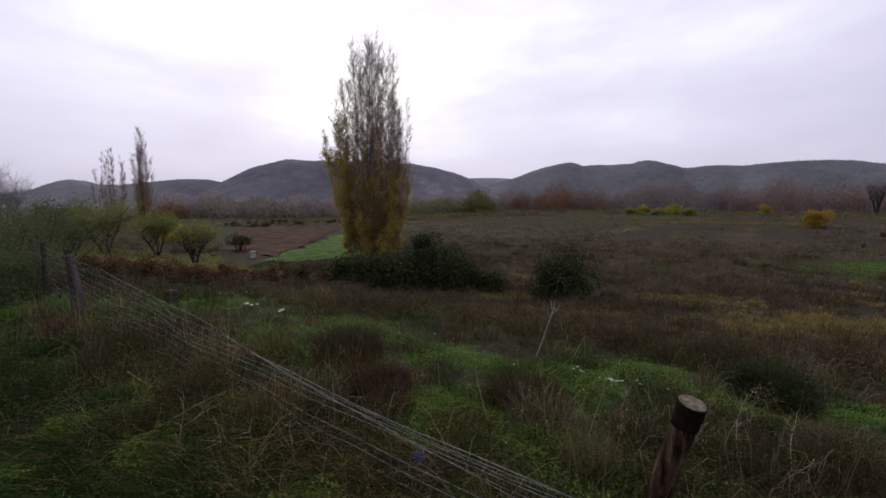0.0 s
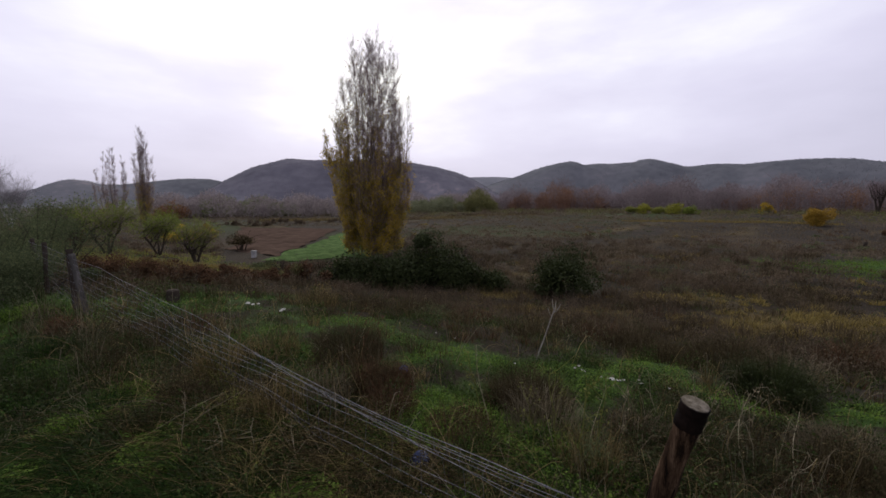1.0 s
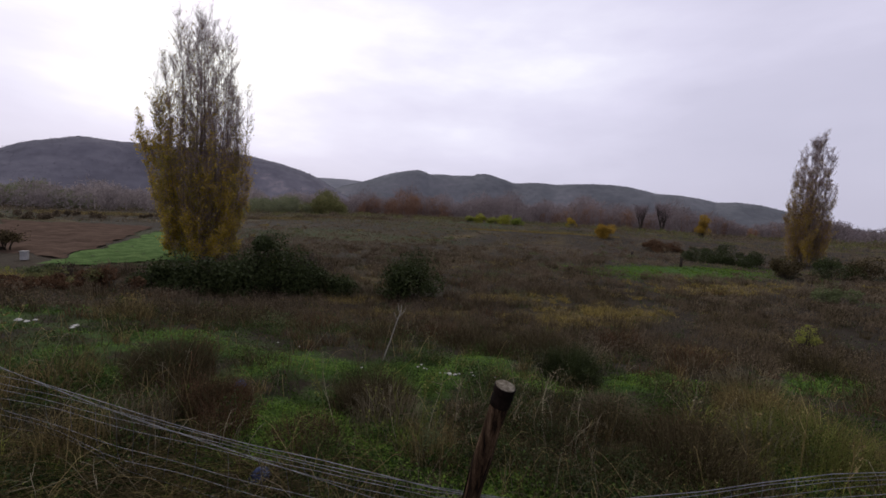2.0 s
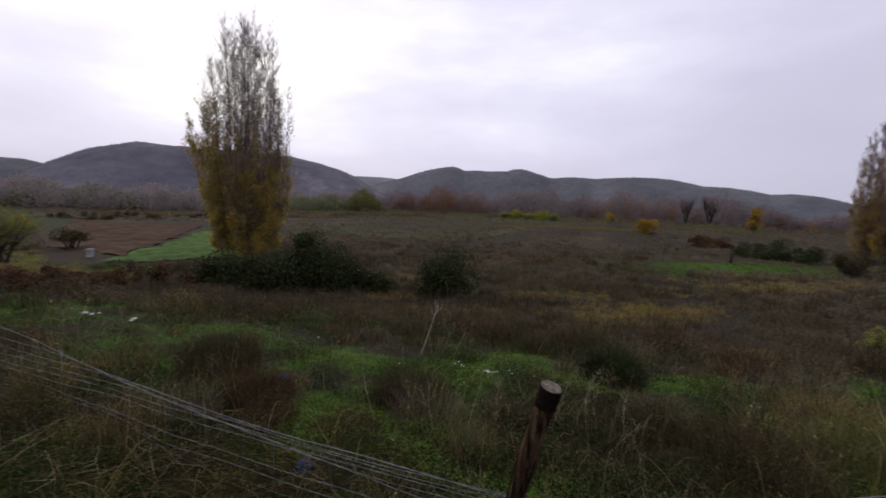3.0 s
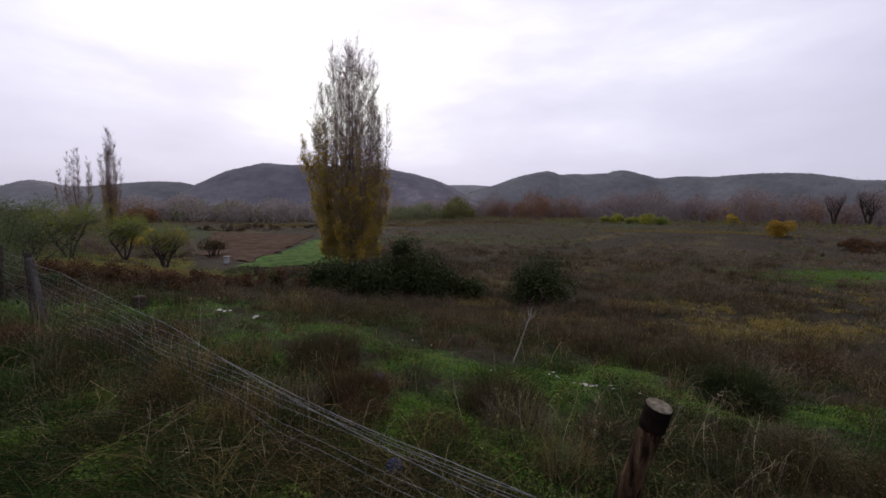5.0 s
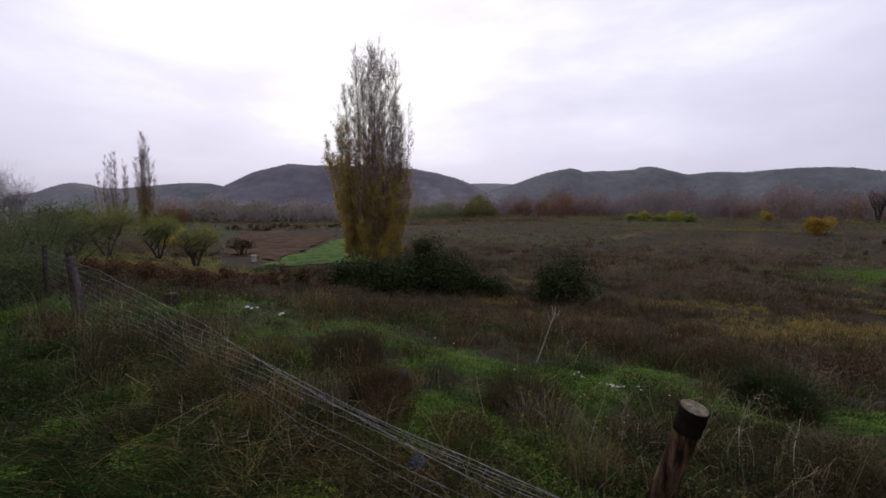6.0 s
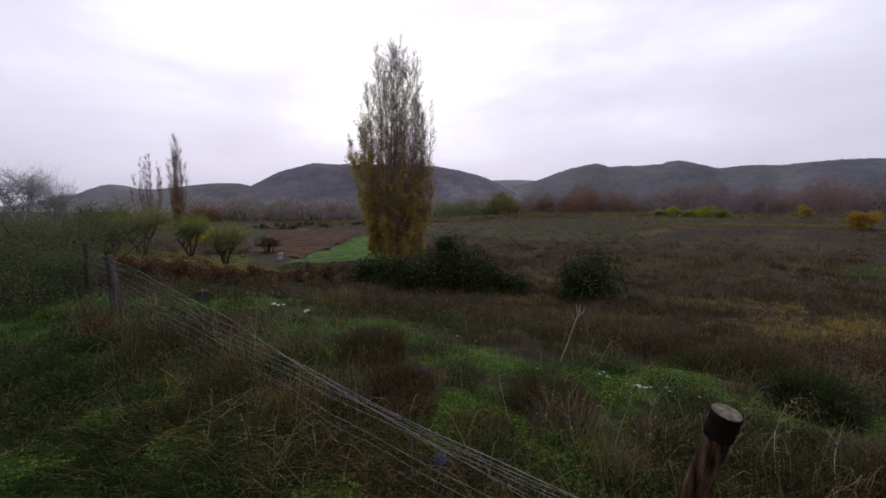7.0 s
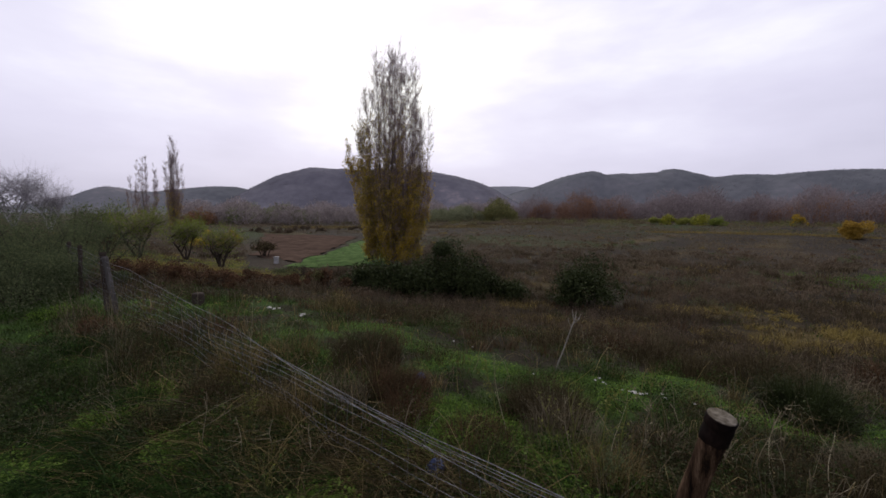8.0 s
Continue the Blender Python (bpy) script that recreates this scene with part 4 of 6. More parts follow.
def open_tree(name, place, H, spread, label, mat, n_leaf, leaf, fork=3, trunk=0.055, low=0.12, n_limb=26, twig=700, bark="branch_dark", twig_mat="twig"):
    """A small forked tree with a wide open head."""
    tree = holder(name, place, label, "tree")
    sets, tips = [], []
    for i in range(fork):
        a = i * 2 * math.pi / fork + rng.uniform(-0.4, 0.4)
        b = np.array([math.cos(a), math.sin(a)])
        z0, z1 = low * H, H * rng.uniform(0.55, 0.7)
        q = np.linspace(0, 1, 6)
        pts = np.c_[np.outer(q ** 1.2, b) * spread * 0.5, -0.15 + (z1 + 0.15) * q]
        pts[:, :2] += rng.normal(0, 0.02 * H, (6, 2)) * q[:, None]
        sets.append(tube(pts, trunk * (1 - 0.65 * q), 7))
        tips.append(pts[2:])
    solid("trunk", joined(*sets), bark, tree, smooth=True)
    base = np.concatenate(tips)
    k = rng.integers(0, len(base), n_limb)
    a = rng.uniform(0, 2 * np.pi, n_limb)
    e = np.c_[np.cos(a) * spread * rng.uniform(0.4, 1, n_limb), np.sin(a) * spread * rng.uniform(0.4, 1, n_limb), H * rng.uniform(0.6, 1, n_limb)]
    m = (base[k] + e) / 2 + np.c_[np.zeros((n_limb, 2)), rng.uniform(-0.02, 0.1, n_limb) * H]
    solid("limb", strands(base[k], m, e, np.full(n_limb, trunk * 0.35), np.full(n_limb, trunk * 0.1), 5, 5), bark, tree)
    j = rng.integers(0, n_limb, twig)
    t = rng.uniform(0.3, 1, twig)[:, None]
    s = (1 - t) ** 2 * base[k][j] + 2 * t * (1 - t) * m[j] + t ** 2 * e[j]
    f = s + rng.normal(0, 0.09 * H, (twig, 3)) + np.c_[np.zeros((twig, 2)), np.full(twig, 0.09 * H)]
    solid("twig_mass", strands(s, (s + f) / 2, f, np.full(twig, trunk * 0.07), np.full(twig, trunk * 0.035), 2, 3), twig_mat, tree)
    if n_leaf:
        q = rng.integers(0, twig, n_leaf)
        c = f[q] + rng.normal(0, 0.045 * H, (n_leaf, 3))
        solid("crown", leaves(c, rng.uniform(0.6, 1.4, n_leaf) * leaf), mat, tree)
    return tree


open_tree("fruit_tree", foot(-39.8, 21.5), 2.1, 1.4, "small forked fruit tree with thin green leaves", "leaf_fruit", 5500, 0.05, 3, 0.055)
open_tree("fruit_tree", foot(-35.2, 25), 2.1, 1.3, "leafy green fruit tree in the orchard", "leaf_fruit", 6000, 0.06, 3)
open_tree("fruit_tree", foot(-31.6, 20), 1.7, 1.0, "pollarded fruit tree with a dark crooked trunk", "leaf_fruit", 3400, 0.05, 3, 0.065)
open_tree("fruit_tree", foot(-42.6, 23), 2.0, 1.3, "grey-green fruit tree at the orchard's edge", "leaf_grey", 5200, 0.06, 3)
open_tree("bare_tree", foot(-49.4, 58), 5.9, 3.4, "wide bare tree with pale grey branches", "leaf_grey", 0, 0.1, 6, 0.09, 0.1, 95, 1900, "pale_twig", twig_mat="pale_twig")
open_tree("bare_tree", foot(-46.8, 62), 5.3, 2.6, "bare tree with pale twigs behind the bushes", "leaf_grey", 0, 0.1, 6, 0.08, 0.1, 80, 1500, "pale_twig", twig_mat="pale_twig")
open_tree("bare_tree", foot(49.0, 150), 9.5, 3.4, "dark bare tree at the wood's edge", "leaf_grey", 0, 0.1, 3, 0.3, 0.1, 30, 500)
open_tree("bare_tree", foot(46.6, 150), 8.5, 3.0, "dark bare tree beside the far meadow", "leaf_grey", 0, 0.1, 3, 0.3, 0.1, 30, 500)


# ---------------------------------------------------------------- fence
def fence_point(u):
    """Plan of the fence: u 0 at the near stake, 1 at the far post, below 0 the bay beyond the stake."""
    ax, ay = FENCE_A
    if u >= 0:
        return ax + (FENCE_B[0] - ax) * u, ay + (FENCE_B[1] - ay) * u
    return ax + (6.4 - ax) * -u, ay + (-0.35 - ay) * -u


TOP_U = (-1.0, -0.32, -0.25, -0.21, -0.1, 0.0, 0.05, 0.12, 0.21, 0.34, 0.43, 0.59, 0.8, 1.0, 1.45)
TOP_Z = (0.8, 0.557, 0.507, 0.465, 0.40, 0.47, 0.455, 0.458, 0.488, 0.562, 0.618, 0.722, 0.81, 0.87, 0.96)


NEAR_SHARE = (0.0, 0.03, 0.065, 0.11, 0.17, 0.26, 0.6, 0.76, 0.94)


def wire_z(u, k, n=9):
    """Strands hang bunched by the near stake and spread evenly towards the far post."""
    top = np.interp(u, TOP_U, TOP_Z)
    low = float(height(*fence_point(u))) + 0.07
    k0 = min(int(k), n - 2)
    near = NEAR_SHARE[k0] + (NEAR_SHARE[k0 + 1] - NEAR_SHARE[k0]) * (k - k0)
    w = float(step(0.05, 0.62, u))
    return top - (top - low) * (near * (1 - w) + k / (n - 1) * w)


def wire_xy(u, k):
    x, y = fence_point(u)
    sag = 0.10 * math.sin(math.pi * min(max(u, 0), 1)) * (k / 8.0) + 0.02 * math.sin(u * 17 + k)
    return x + FN[0] * sag, y + FN[1] * sag


def make_fence():
    fence = holder("wire_fence", (*FENCE_A, 0), "sagging wire mesh fence on old wooden stakes", "fence")
    inv = Matrix.Translation(fence.location).inverted()

    def child(name, geo, mat, label="", parent=fence, smooth=False):
        ob = solid(name, geo, mat, parent, label, smooth)
        ob.matrix_parent_inverse = inv if parent is fence else Matrix()
        return ob

    for k in range(9):
        us = np.concatenate([np.linspace(-1, 0, 20), np.linspace(0, 1.45, 60)[1:]])
        pts = [(*wire_xy(u, k), wire_z(u, k) + 0.008 * math.sin(u * 31 + k * 2.1)) for u in us]
        child("wire", tube(pts, np.full(len(us), 0.0014 if k else 0.0021), 4, False), "wire")
    u = -0.96
    while u < 1.44:
        lean = 0.012 * math.sin(u * 40)
        pts = [(*wire_xy(u + lean * k / 8, k), wire_z(u + lean * k / 8, k)) for k in range(9)]
        child("stay_wire", tube(pts, np.full(9, 0.0009), 3, False), "wire")
        u += 0.022 if u > 0 else 0.028

    def stake(name, p0, p1, r0, r1, mat, label, seed, sides=14, rough=1.0, parent=fence):
        rings, sides = 26, sides * 2
        q = np.linspace(0, 1, rings)
        pts = np.outer(1 - q, p0) + np.outer(q, p1)
        pts[:, 0] += 0.006 * rough * np.sin(q * 9 + seed) * np.sin(q * np.pi)
        v, f = tube(pts, r0 + (r1 - r0) * q + 0.002 * rough * np.sin(q * 23 + seed), sides)
        a, z = np.tile(np.arange(sides), rings) * 2 * np.pi / sides, np.repeat(q, sides)
        # split faces, long cracks and small chips
        n = np.array([noise.noise(Vector((math.cos(b) * 2.2, math.sin(b) * 2.2, c * 1.6 + seed))) + 0.5 * noise.noise(Vector((math.cos(b) * 7, math.sin(b) * 7, c * 5 + seed))) for b, c in zip(a, z)])
        v = v + (v - np.repeat(pts, sides, 0)) * (0.10 * np.sin(a * 3 + seed) + 0.24 * n)[:, None] * rough
        return child(name, (v, f), mat, label, parent, smooth=True)

    top, low = np.array([0.795, 1.238, 1.036]), np.array([0.65, 1.5, -0.15])
    ax = (top - low) / np.linalg.norm(top - low)
    near = stake("stake", low, top - ax * 0.075, 0.036, 0.0335, "wood_post", "leaning reddish split stake", 3)
    stake("stake_head", top - ax * 0.085, top, 0.0415, 0.0425, "wood_cap", "tar-dark stake head", 3, rough=0.25, parent=near)
    child("stake_top", tube([top - ax * 0.002, top + ax * 0.002, top + ax * 0.003], [0.0405, 0.0405, 0.038], 24), "wood_end", "pale weathered end grain", near)
    # strips of bark and a long crack on the stake
    for a, z0, z1, w in ((0.4, 0.1, 0.8, 0.010), (1.9, 0.3, 0.93, 0.008), (3.6, 0.05, 0.6, 0.012), (5.0, 0.4, 0.95, 0.009), (2.6, 0.5, 0.9, 0.007)):
        s = np.linspace(z0, z1, 8)
        side = np.array([math.cos(a), math.sin(a), 0.1])
        pts = [low + (top - low) * t + side * (0.034 + 0.003 * math.sin(t * 20)) for t in s]
        child("bark_strip", tube(pts, w * np.sin(np.linspace(0.2, 2.9, 8)) * 0.6, 5), "wood_cap", "", near)
    bx, by = FENCE_B
    stake("post", (bx + 0.14, by, float(height(bx, by)) - 0.2), (bx - 0.06, by + 0.02, 0.94), 0.042, 0.038, "wood_grey", "silver-grey split post", 5, 8)
    stake("brace_post", (bx - 0.25, by + 0.25, -0.25), (bx - 0.34, by + 0.3, 0.98), 0.04, 0.045, "branch_dark", "dark old post behind", 8, 8)
    for u, h in ((1.28, 1.0), (1.42, 1.02)):
        x, y = fence_point(u)
        stake("post", (x, y, float(height(x, y)) - 0.2), (x + 0.03, y, h), 0.035, 0.032, "branch_dark", "", 13, 8)
    stake("post", (6.4, -0.35, -0.9), (6.42, -0.33, 0.95), 0.05, 0.05, "wood_post", "", 15, 8)


make_fence()


# ---------------------------------------------------------------- loose things
def rag(name, place, size, mat, label, category, squash=0.5, seed=1):
    """A crumpled lump of plastic or cloth."""
    bm = bmesh.new()
    bmesh.ops.create_icosphere(bm, subdivisions=3, radius=size)
    for v in bm.verts:
        n = noise.noise(v.co / size * 1.7 + Vector((seed * 3.1, 0, 0))) + 0.5 * noise.noise(v.co / size * 4.5 + Vector((0, seed, 0)))
        v.co = v.co * (1 + 0.45 * n)
        v.co.z = max(v.co.z * squash, -size * 0.18)
    me = bpy.data.meshes.new(name)
    bm.to_mesh(me)
    bm.free()
    me.materials.append(M[mat])
    ob = new(name, me)
    ob.location = place
    return tagged(ob, label, category)


rag("blue_rag", foot(-6.0, 4.05, 0.06), 0.055, "blue_plastic", "crumpled bright blue plastic rag in the weeds", "litter", 0.6, 2)
rag("blue_bag", foot(-3.6, 2.42, 0.07), 0.058, "blue_dull", "dusty blue plastic bag behind the fence wire", "litter", 0.8, 5)
LITTER = [(22.8, 4.62, 0.035), (22.2, 4.7, 0.022), (21.4, 4.75, 0.02), (23.6, 4.6, 0.028), (24.2, 4.66, 0.02), (26.3, 4.62, 0.032), (26.0, 4.75, 0.016), (18.5, 5.2, 0.022), (18.9, 5.05, 0.018), (18.0, 5.1, 0.018), (19.3, 5.0, 0.016), (29.5, 4.7, 0.016),
          (-26.2, 7.6, 0.045), (-25.6, 7.55, 0.035), (-25.0, 7.7, 0.03), (-22.0, 6.95, 0.045), (-22.3, 6.8, 0.03), (-1.2, 6.2, 0.02), (1.5, 6.0, 0.02), (10.2, 4.9, 0.018), (-17, 3.4, 0.012), (20, 2.6, 0.012), (-15, 2.9, 0.010)]
for i, (az, r, s) in enumerate(LITTER):
    rag("litter_scrap", foot(az + (0.4 if 15 < az < 30 else 0.0), r, 0.04 + s * 0.3 + (0.09 if r > 6.5 else 0.0)), s * 0.85, "white_litter", "scrap of soiled white plastic litter", "litter", 0.45, i)["group"] = "litter scraps"


def dead_stem():
    stem = holder("dead_stem", foot(13.1, 5.45), "pale dead thistle stem with a forked head", "stem")
    q = np.linspace(0, 1, 8)
    top = np.array([0.235, 0.02, 0.66])
    pts = np.outer(q, top) + np.c_[0.006 * np.sin(q * 5), np.zeros(8), np.zeros(8)]
    pts[0, 2] = -0.08
    solid("stalk", tube(pts, 0.010 - 0.003 * q, 7), "dry_stem", stem, smooth=True)
    for dx, dz, s in ((-0.05, 0.11, 0.88), (0.055, 0.12, 0.9), (0.09, 0.07, 0.95), (-0.02, 0.15, 1.0), (0.03, 0.13, 1.0), (0.10, 0.10, 0.98)):
        b = pts[-1] * s
        solid("branchlet", tube([b, b + np.array([dx * 0.6, 0.01, dz * 0.4]), b + np.array([dx, 0.02, dz])], [0.006, 0.0045, 0.003], 5), "dry_stem", stem)


dead_stem()


def small_post(az, r, h, rad, label):
    p = foot(az, r)
    ob = solid("marker_post", tube([(0, 0, -0.1), (0.01, 0, h * 0.5), (0.02, 0.01, h * 0.97), (0.02, 0.01, h)], [rad, rad * 0.95, rad * 0.9, rad * 0.6], 8), "branch_dark")
    ob.location = p
    tagged(ob, label, "post")


stump = solid("old_stump", tube([(0, 0, -0.1), (0, 0.01, 0.06), (0.01, 0, 0.21), (0.01, 0, 0.23)], [0.12, 0.105, 0.1, 0.085], 12), "branch_dark")
stump.location = foot(-34.2, 8.7)
tagged(stump, "low dark sawn stump behind the fence", "stump")
small_post(33.6, 8.4, 0.32, 0.022, "short dark stake among dead weeds")
small_post(51.5, 38, 0.75, 0.12, "dark stump in the green meadow")
small_post(46.0, 48, 0.4, 0.14, "low dark stump by the meadow path")

box = holder("bee_box", foot(-25.2, 28, 0.0), "small white painted box at the orchard edge", "box")
bm = bmesh.new()
bmesh.ops.create_cube(bm, size=1.0, matrix=Matrix.Translation((0, 0, 0.2)) @ Matrix.Diagonal((0.25, 0.25, 0.4, 1)))
bmesh.ops.bevel(bm, geom=bm.edges[:], offset=0.012, segments=2, affect="EDGES")
part("body", bm, "white_paint", box)
bm = bmesh.new()
bmesh.ops.create_cube(bm, size=1.0, matrix=Matrix.Translation((0, 0, 0.415)) @ Matrix.Diagonal((0.29, 0.29, 0.04, 1)))
part("lid", bm, "white_paint", box)


# ---------------------------------------------------------------- grass and weeds
def scatter(n, r0, r1, a0=-66, a1=84, power=0.0):
    """Points spread evenly as the eye meets them: close ones dense, far ones thin."""
    r = r0 * (r1 / r0) ** rng.uniform(0, 1, n)
    a = np.radians(rng.uniform(a0, a1, n))
    return r * np.sin(a), r * np.cos(a), r




def sward(name, n, r0, r1, mat, label, want, hmin, hmax, width, bend=(0.1, 0.7), clump=1, spread=0.05, a0=-66, a1=84, head=None):
    x, y, r = scatter(n // clump * 3, r0, r1, a0, a1)
    keep = rng.uniform(0, 1, len(x)) < want(x, y, beyond(x, y), r)
    x, y, r = x[keep][: n // clump], y[keep][: n // clump], r[keep][: n // clump]
    hs = rng.uniform(hmin, hmax, len(x)) * (0.75 + 0.5 * np.clip(lump(x, y, 1.3, 11), -0.6, 1))
    x, y, r, hs = [np.repeat(q, clump) for q in (x, y, r, hs)]
    sp = spread * (1 + r * 0.05)
    x, y = x + rng.normal(0, 1, len(x)) * sp, y + rng.normal(0, 1, len(x)) * sp
    ok = np.hypot(x, y) > 1.25
    x, y, r, hs = x[ok], y[ok], r[ok], hs[ok]
    h = hs * rng.uniform(0.5, 1.1, len(x))
    w = np.maximum(width, r * 0.0011) * rng.uniform(0.6, 1.4, len(x))
    base = np.c_[x, y, height(x, y) - 0.02]
    hd = None if head is None else rng.normal(head, 0.7, len(x))
    ob = solid(name, blades(base, h, w, rng.uniform(*bend, len(x)), hd), mat)
    return tagged(ob, label, "grass", kind="stuff")


def g_green(x, y):
    return cover(x, y)[0]


def in_fields(x, y):
    """The two worked fields, kept free of weeds."""
    az, r = np.degrees(np.arctan2(x, y)), np.hypot(x, y)
    return (az > -29) & (az < -9.3) & (r > 24.5) & (r < 66)


def mounds(name, n, per, r0, r1, mat, label, want, rad, tall, width, bend=(0.1, 0.9), specks=0.0, speck=0.012, a0=-66, a1=84, fields=False):
    """Weeds in separate tufts and heaps: blades that lean out of each one, with seed specks on the tips."""
    x, y, r = scatter(n * 8, r0, r1, a0, a1)
    keep = (rng.uniform(0, 1, len(x)) < want(x, y, beyond(x, y), r)) & (fields | ~in_fields(x, y)) & (np.hypot(x - 3.63, y - 4.27) > 0.62) & ((r > 7) | (g_green(x, y) < 0.85))
    x, y, r = x[keep][:n], y[keep][:n], r[keep][:n]
    m = len(x)
    R, H = rng.uniform(*rad, m), rng.uniform(*tall, m) * (0.55 + 0.45 * step(2.5, 6, r))
    k = np.repeat(np.arange(m), per)
    a = rng.uniform(0, 2 * np.pi, len(k))
    q = np.sqrt(rng.uniform(0, 1, len(k)))
    bx, by = x[k] + np.cos(a) * q * R[k], y[k] + np.sin(a) * q * R[k]
    h = H[k] * (1 - 0.6 * q ** 2) * rng.uniform(0.35, 1.15, len(k))
    ok = np.hypot(bx, by) > 1.35
    bx, by, h, a, k = bx[ok], by[ok], h[ok], a[ok], k[ok]
    rr = np.hypot(bx, by)
    w = np.maximum(width, rr * 0.0010) * rng.uniform(0.5, 1.5, len(bx))
    bd = rng.uniform(*bend, len(bx))
    hd = a + rng.normal(0, 0.9, len(bx))
    base = np.c_[bx, by, height(bx, by) - 0.02]
    geo = blades(base, h, w, bd, hd)
    if specks:
        t = rng.uniform(0, 1, len(bx)) < specks
        drop = np.clip(1 - 0.35 * bd ** 2, 0.25, 1)
        tip = base + np.c_[np.cos(hd) * bd * h, np.sin(hd) * bd * h, h * drop] * rng.uniform(0.45, 1.0, len(bx))[:, None]
        geo = joined(geo, leaves(tip[t] + rng.normal(0, 0.01, (t.sum(), 3)), np.maximum(speck, rr[t] * 0.0015) * rng.uniform(0.6, 1.6, t.sum())))
    return tagged(solid(name, geo, mat), label, "weeds", kind="stuff")


def heaps(name, n, per, r0, r1, mat, label, want, rad, tall, leaf, a0=-66, a1=84):
    """Dense leafy heaps: small leaves on and in low domes, dark inside."""
    x, y, r = scatter(n * 8, r0, r1, a0, a1)
    keep = (rng.uniform(0, 1, len(x)) < want(x, y, beyond(x, y), r)) & ~in_fields(x, y) & ((r > 9) | (g_green(x, y) < 0.78)) & (np.hypot(x - 3.63, y - 4.27) > 0.75) & (np.hypot(x - 0.7, y - 1.4) > 0.3)
    x, y, r = x[keep][:n], y[keep][:n], r[keep][:n]
    m = len(x)
    R, H = rng.uniform(*rad, m), rng.uniform(*tall, m) * (0.55 + 0.45 * step(2.5, 6, r))
    k = np.repeat(np.arange(m), per)
    v = rng.normal(size=(len(k), 3))
    v /= np.linalg.norm(v, axis=1, keepdims=True)
    v[:, 2] = np.abs(v[:, 2])
    bump = 1 + 0.35 * np.sin(v[:, 0] * 5 + k) * np.cos(v[:, 1] * 4 - k * 1.3)
    q = rng.uniform(0.25, 1.1, len(k)) ** 0.5 * bump
    px, py = x[k] + v[:, 0] * q * R[k], y[k] + v[:, 1] * q * R[k]
    ok = np.hypot(px, py) > 1.5
    c = np.c_[px, py, height(px, py) + 0.01 + v[:, 2] * q * H[k]][ok]
    sz = np.maximum(leaf, np.hypot(px, py)[ok] * 0.0023) * rng.uniform(0.5, 1.5, len(c))
    return tagged(solid(name, leaves(c, sz), mat), label, "weeds", kind="stuff")


def clover(name, n, r0, r1, mat, label, want, size, tall):
    """Small flat leaves held at different heights above the soil."""
    x, y, r = scatter(n * 4, r0, r1)
    keep = rng.uniform(0, 1, len(x)) < want(x, y, beyond(x, y), r)
    x, y, r = x[keep][:n], y[keep][:n], r[keep][:n]
    m = len(x)
    z = height(x, y) + tall * rng.uniform(0.1, 1, m) * np.clip(0.6 + 0.7 * lump(x, y, 0.25, 21), 0.15, 1.3)
    a = rng.uniform(0, 2 * np.pi, m)
    sz = (np.maximum(size, r * 0.0035) * rng.uniform(0.5, 1.4, m))[:, None]
    u = np.c_[np.cos(a), np.sin(a), rng.normal(0, 0.45, m)] * sz * 0.5
    w = np.c_[-np.sin(a), np.cos(a), rng.normal(0, 0.45, m)] * sz * 0.36
    c = np.c_[x, y, z]
    v = np.stack([c - u, c + w, c + u, c - w], 1).reshape(-1, 3)
    return tagged(solid(name, (v, [np.arange(m)[:, None] * 4 + np.arange(4)]), mat), label, "grass", kind="stuff")


def meadow(x, y):
    """The wet green meadow beside the far thicket."""
    return np.clip(1.4 * np.exp(-(((x - 28) / 9) ** 2 + ((y - 21.5) / 3.2) ** 2)), 0, 1)


GOLD = ((10.2, 11.0, 2.8, 1.1, 1.0), (3.6, 12.2, 2.0, 0.7, 0.6), (1.6, 15.0, 1.4, 0.8, 0.6), (8.6, 14.4, 2.0, 0.8, 0.7), (23.0, 14.8, 6.0, 1.6, 0.9), (9.8, 7.2, 1.0, 0.35, 0.7), (-11.6, 13.9, 2.0, 0.9, 0.9), (-9.8, 15.2, 2.0, 0.9, 0.9), (-8.4, 16.8, 1.6, 0.9, 0.9))


def gold(x, y, s, r):
    return sum(k * np.exp(-(((x - px) / wx) ** 2 + ((y - py) / wy) ** 2)) for px, py, wx, wy, k in GOLD)


def orchard_floor(x, y, s, r):
    """The grass under the fruit trees."""
    az = np.degrees(np.arctan2(x, y))
    return ((az > -47) & (az < -24) & (r > 14.3) & (r < 33)) * np.clip(0.6 + lump(x, y, 2.2, 91), 0.1, 1) * ~in_fields(x, y)


def dry(x, y, s, r):
    heap = np.where(r < 11, 0.6 * lump(x, y, 0.42, 31) + 0.6 * lump(x, y, 1.2, 32), 0.7 * lump(x, y, 2.2, 33) + 0.2)
    return (s > 0.25) * np.clip(1.0 - 1.7 * np.clip(g_green(x, y) - 0.3, 0, 1), 0.0, 1) * np.clip(heap * 2.5 + 0.45, 0.02, 1) * ~in_fields(x, y) * (1 - meadow(x, y)) * (1 - np.clip(1.3 * gold(x, y, s, r), 0, 0.95)) * (orchard_floor(x, y, s, r) == 0)


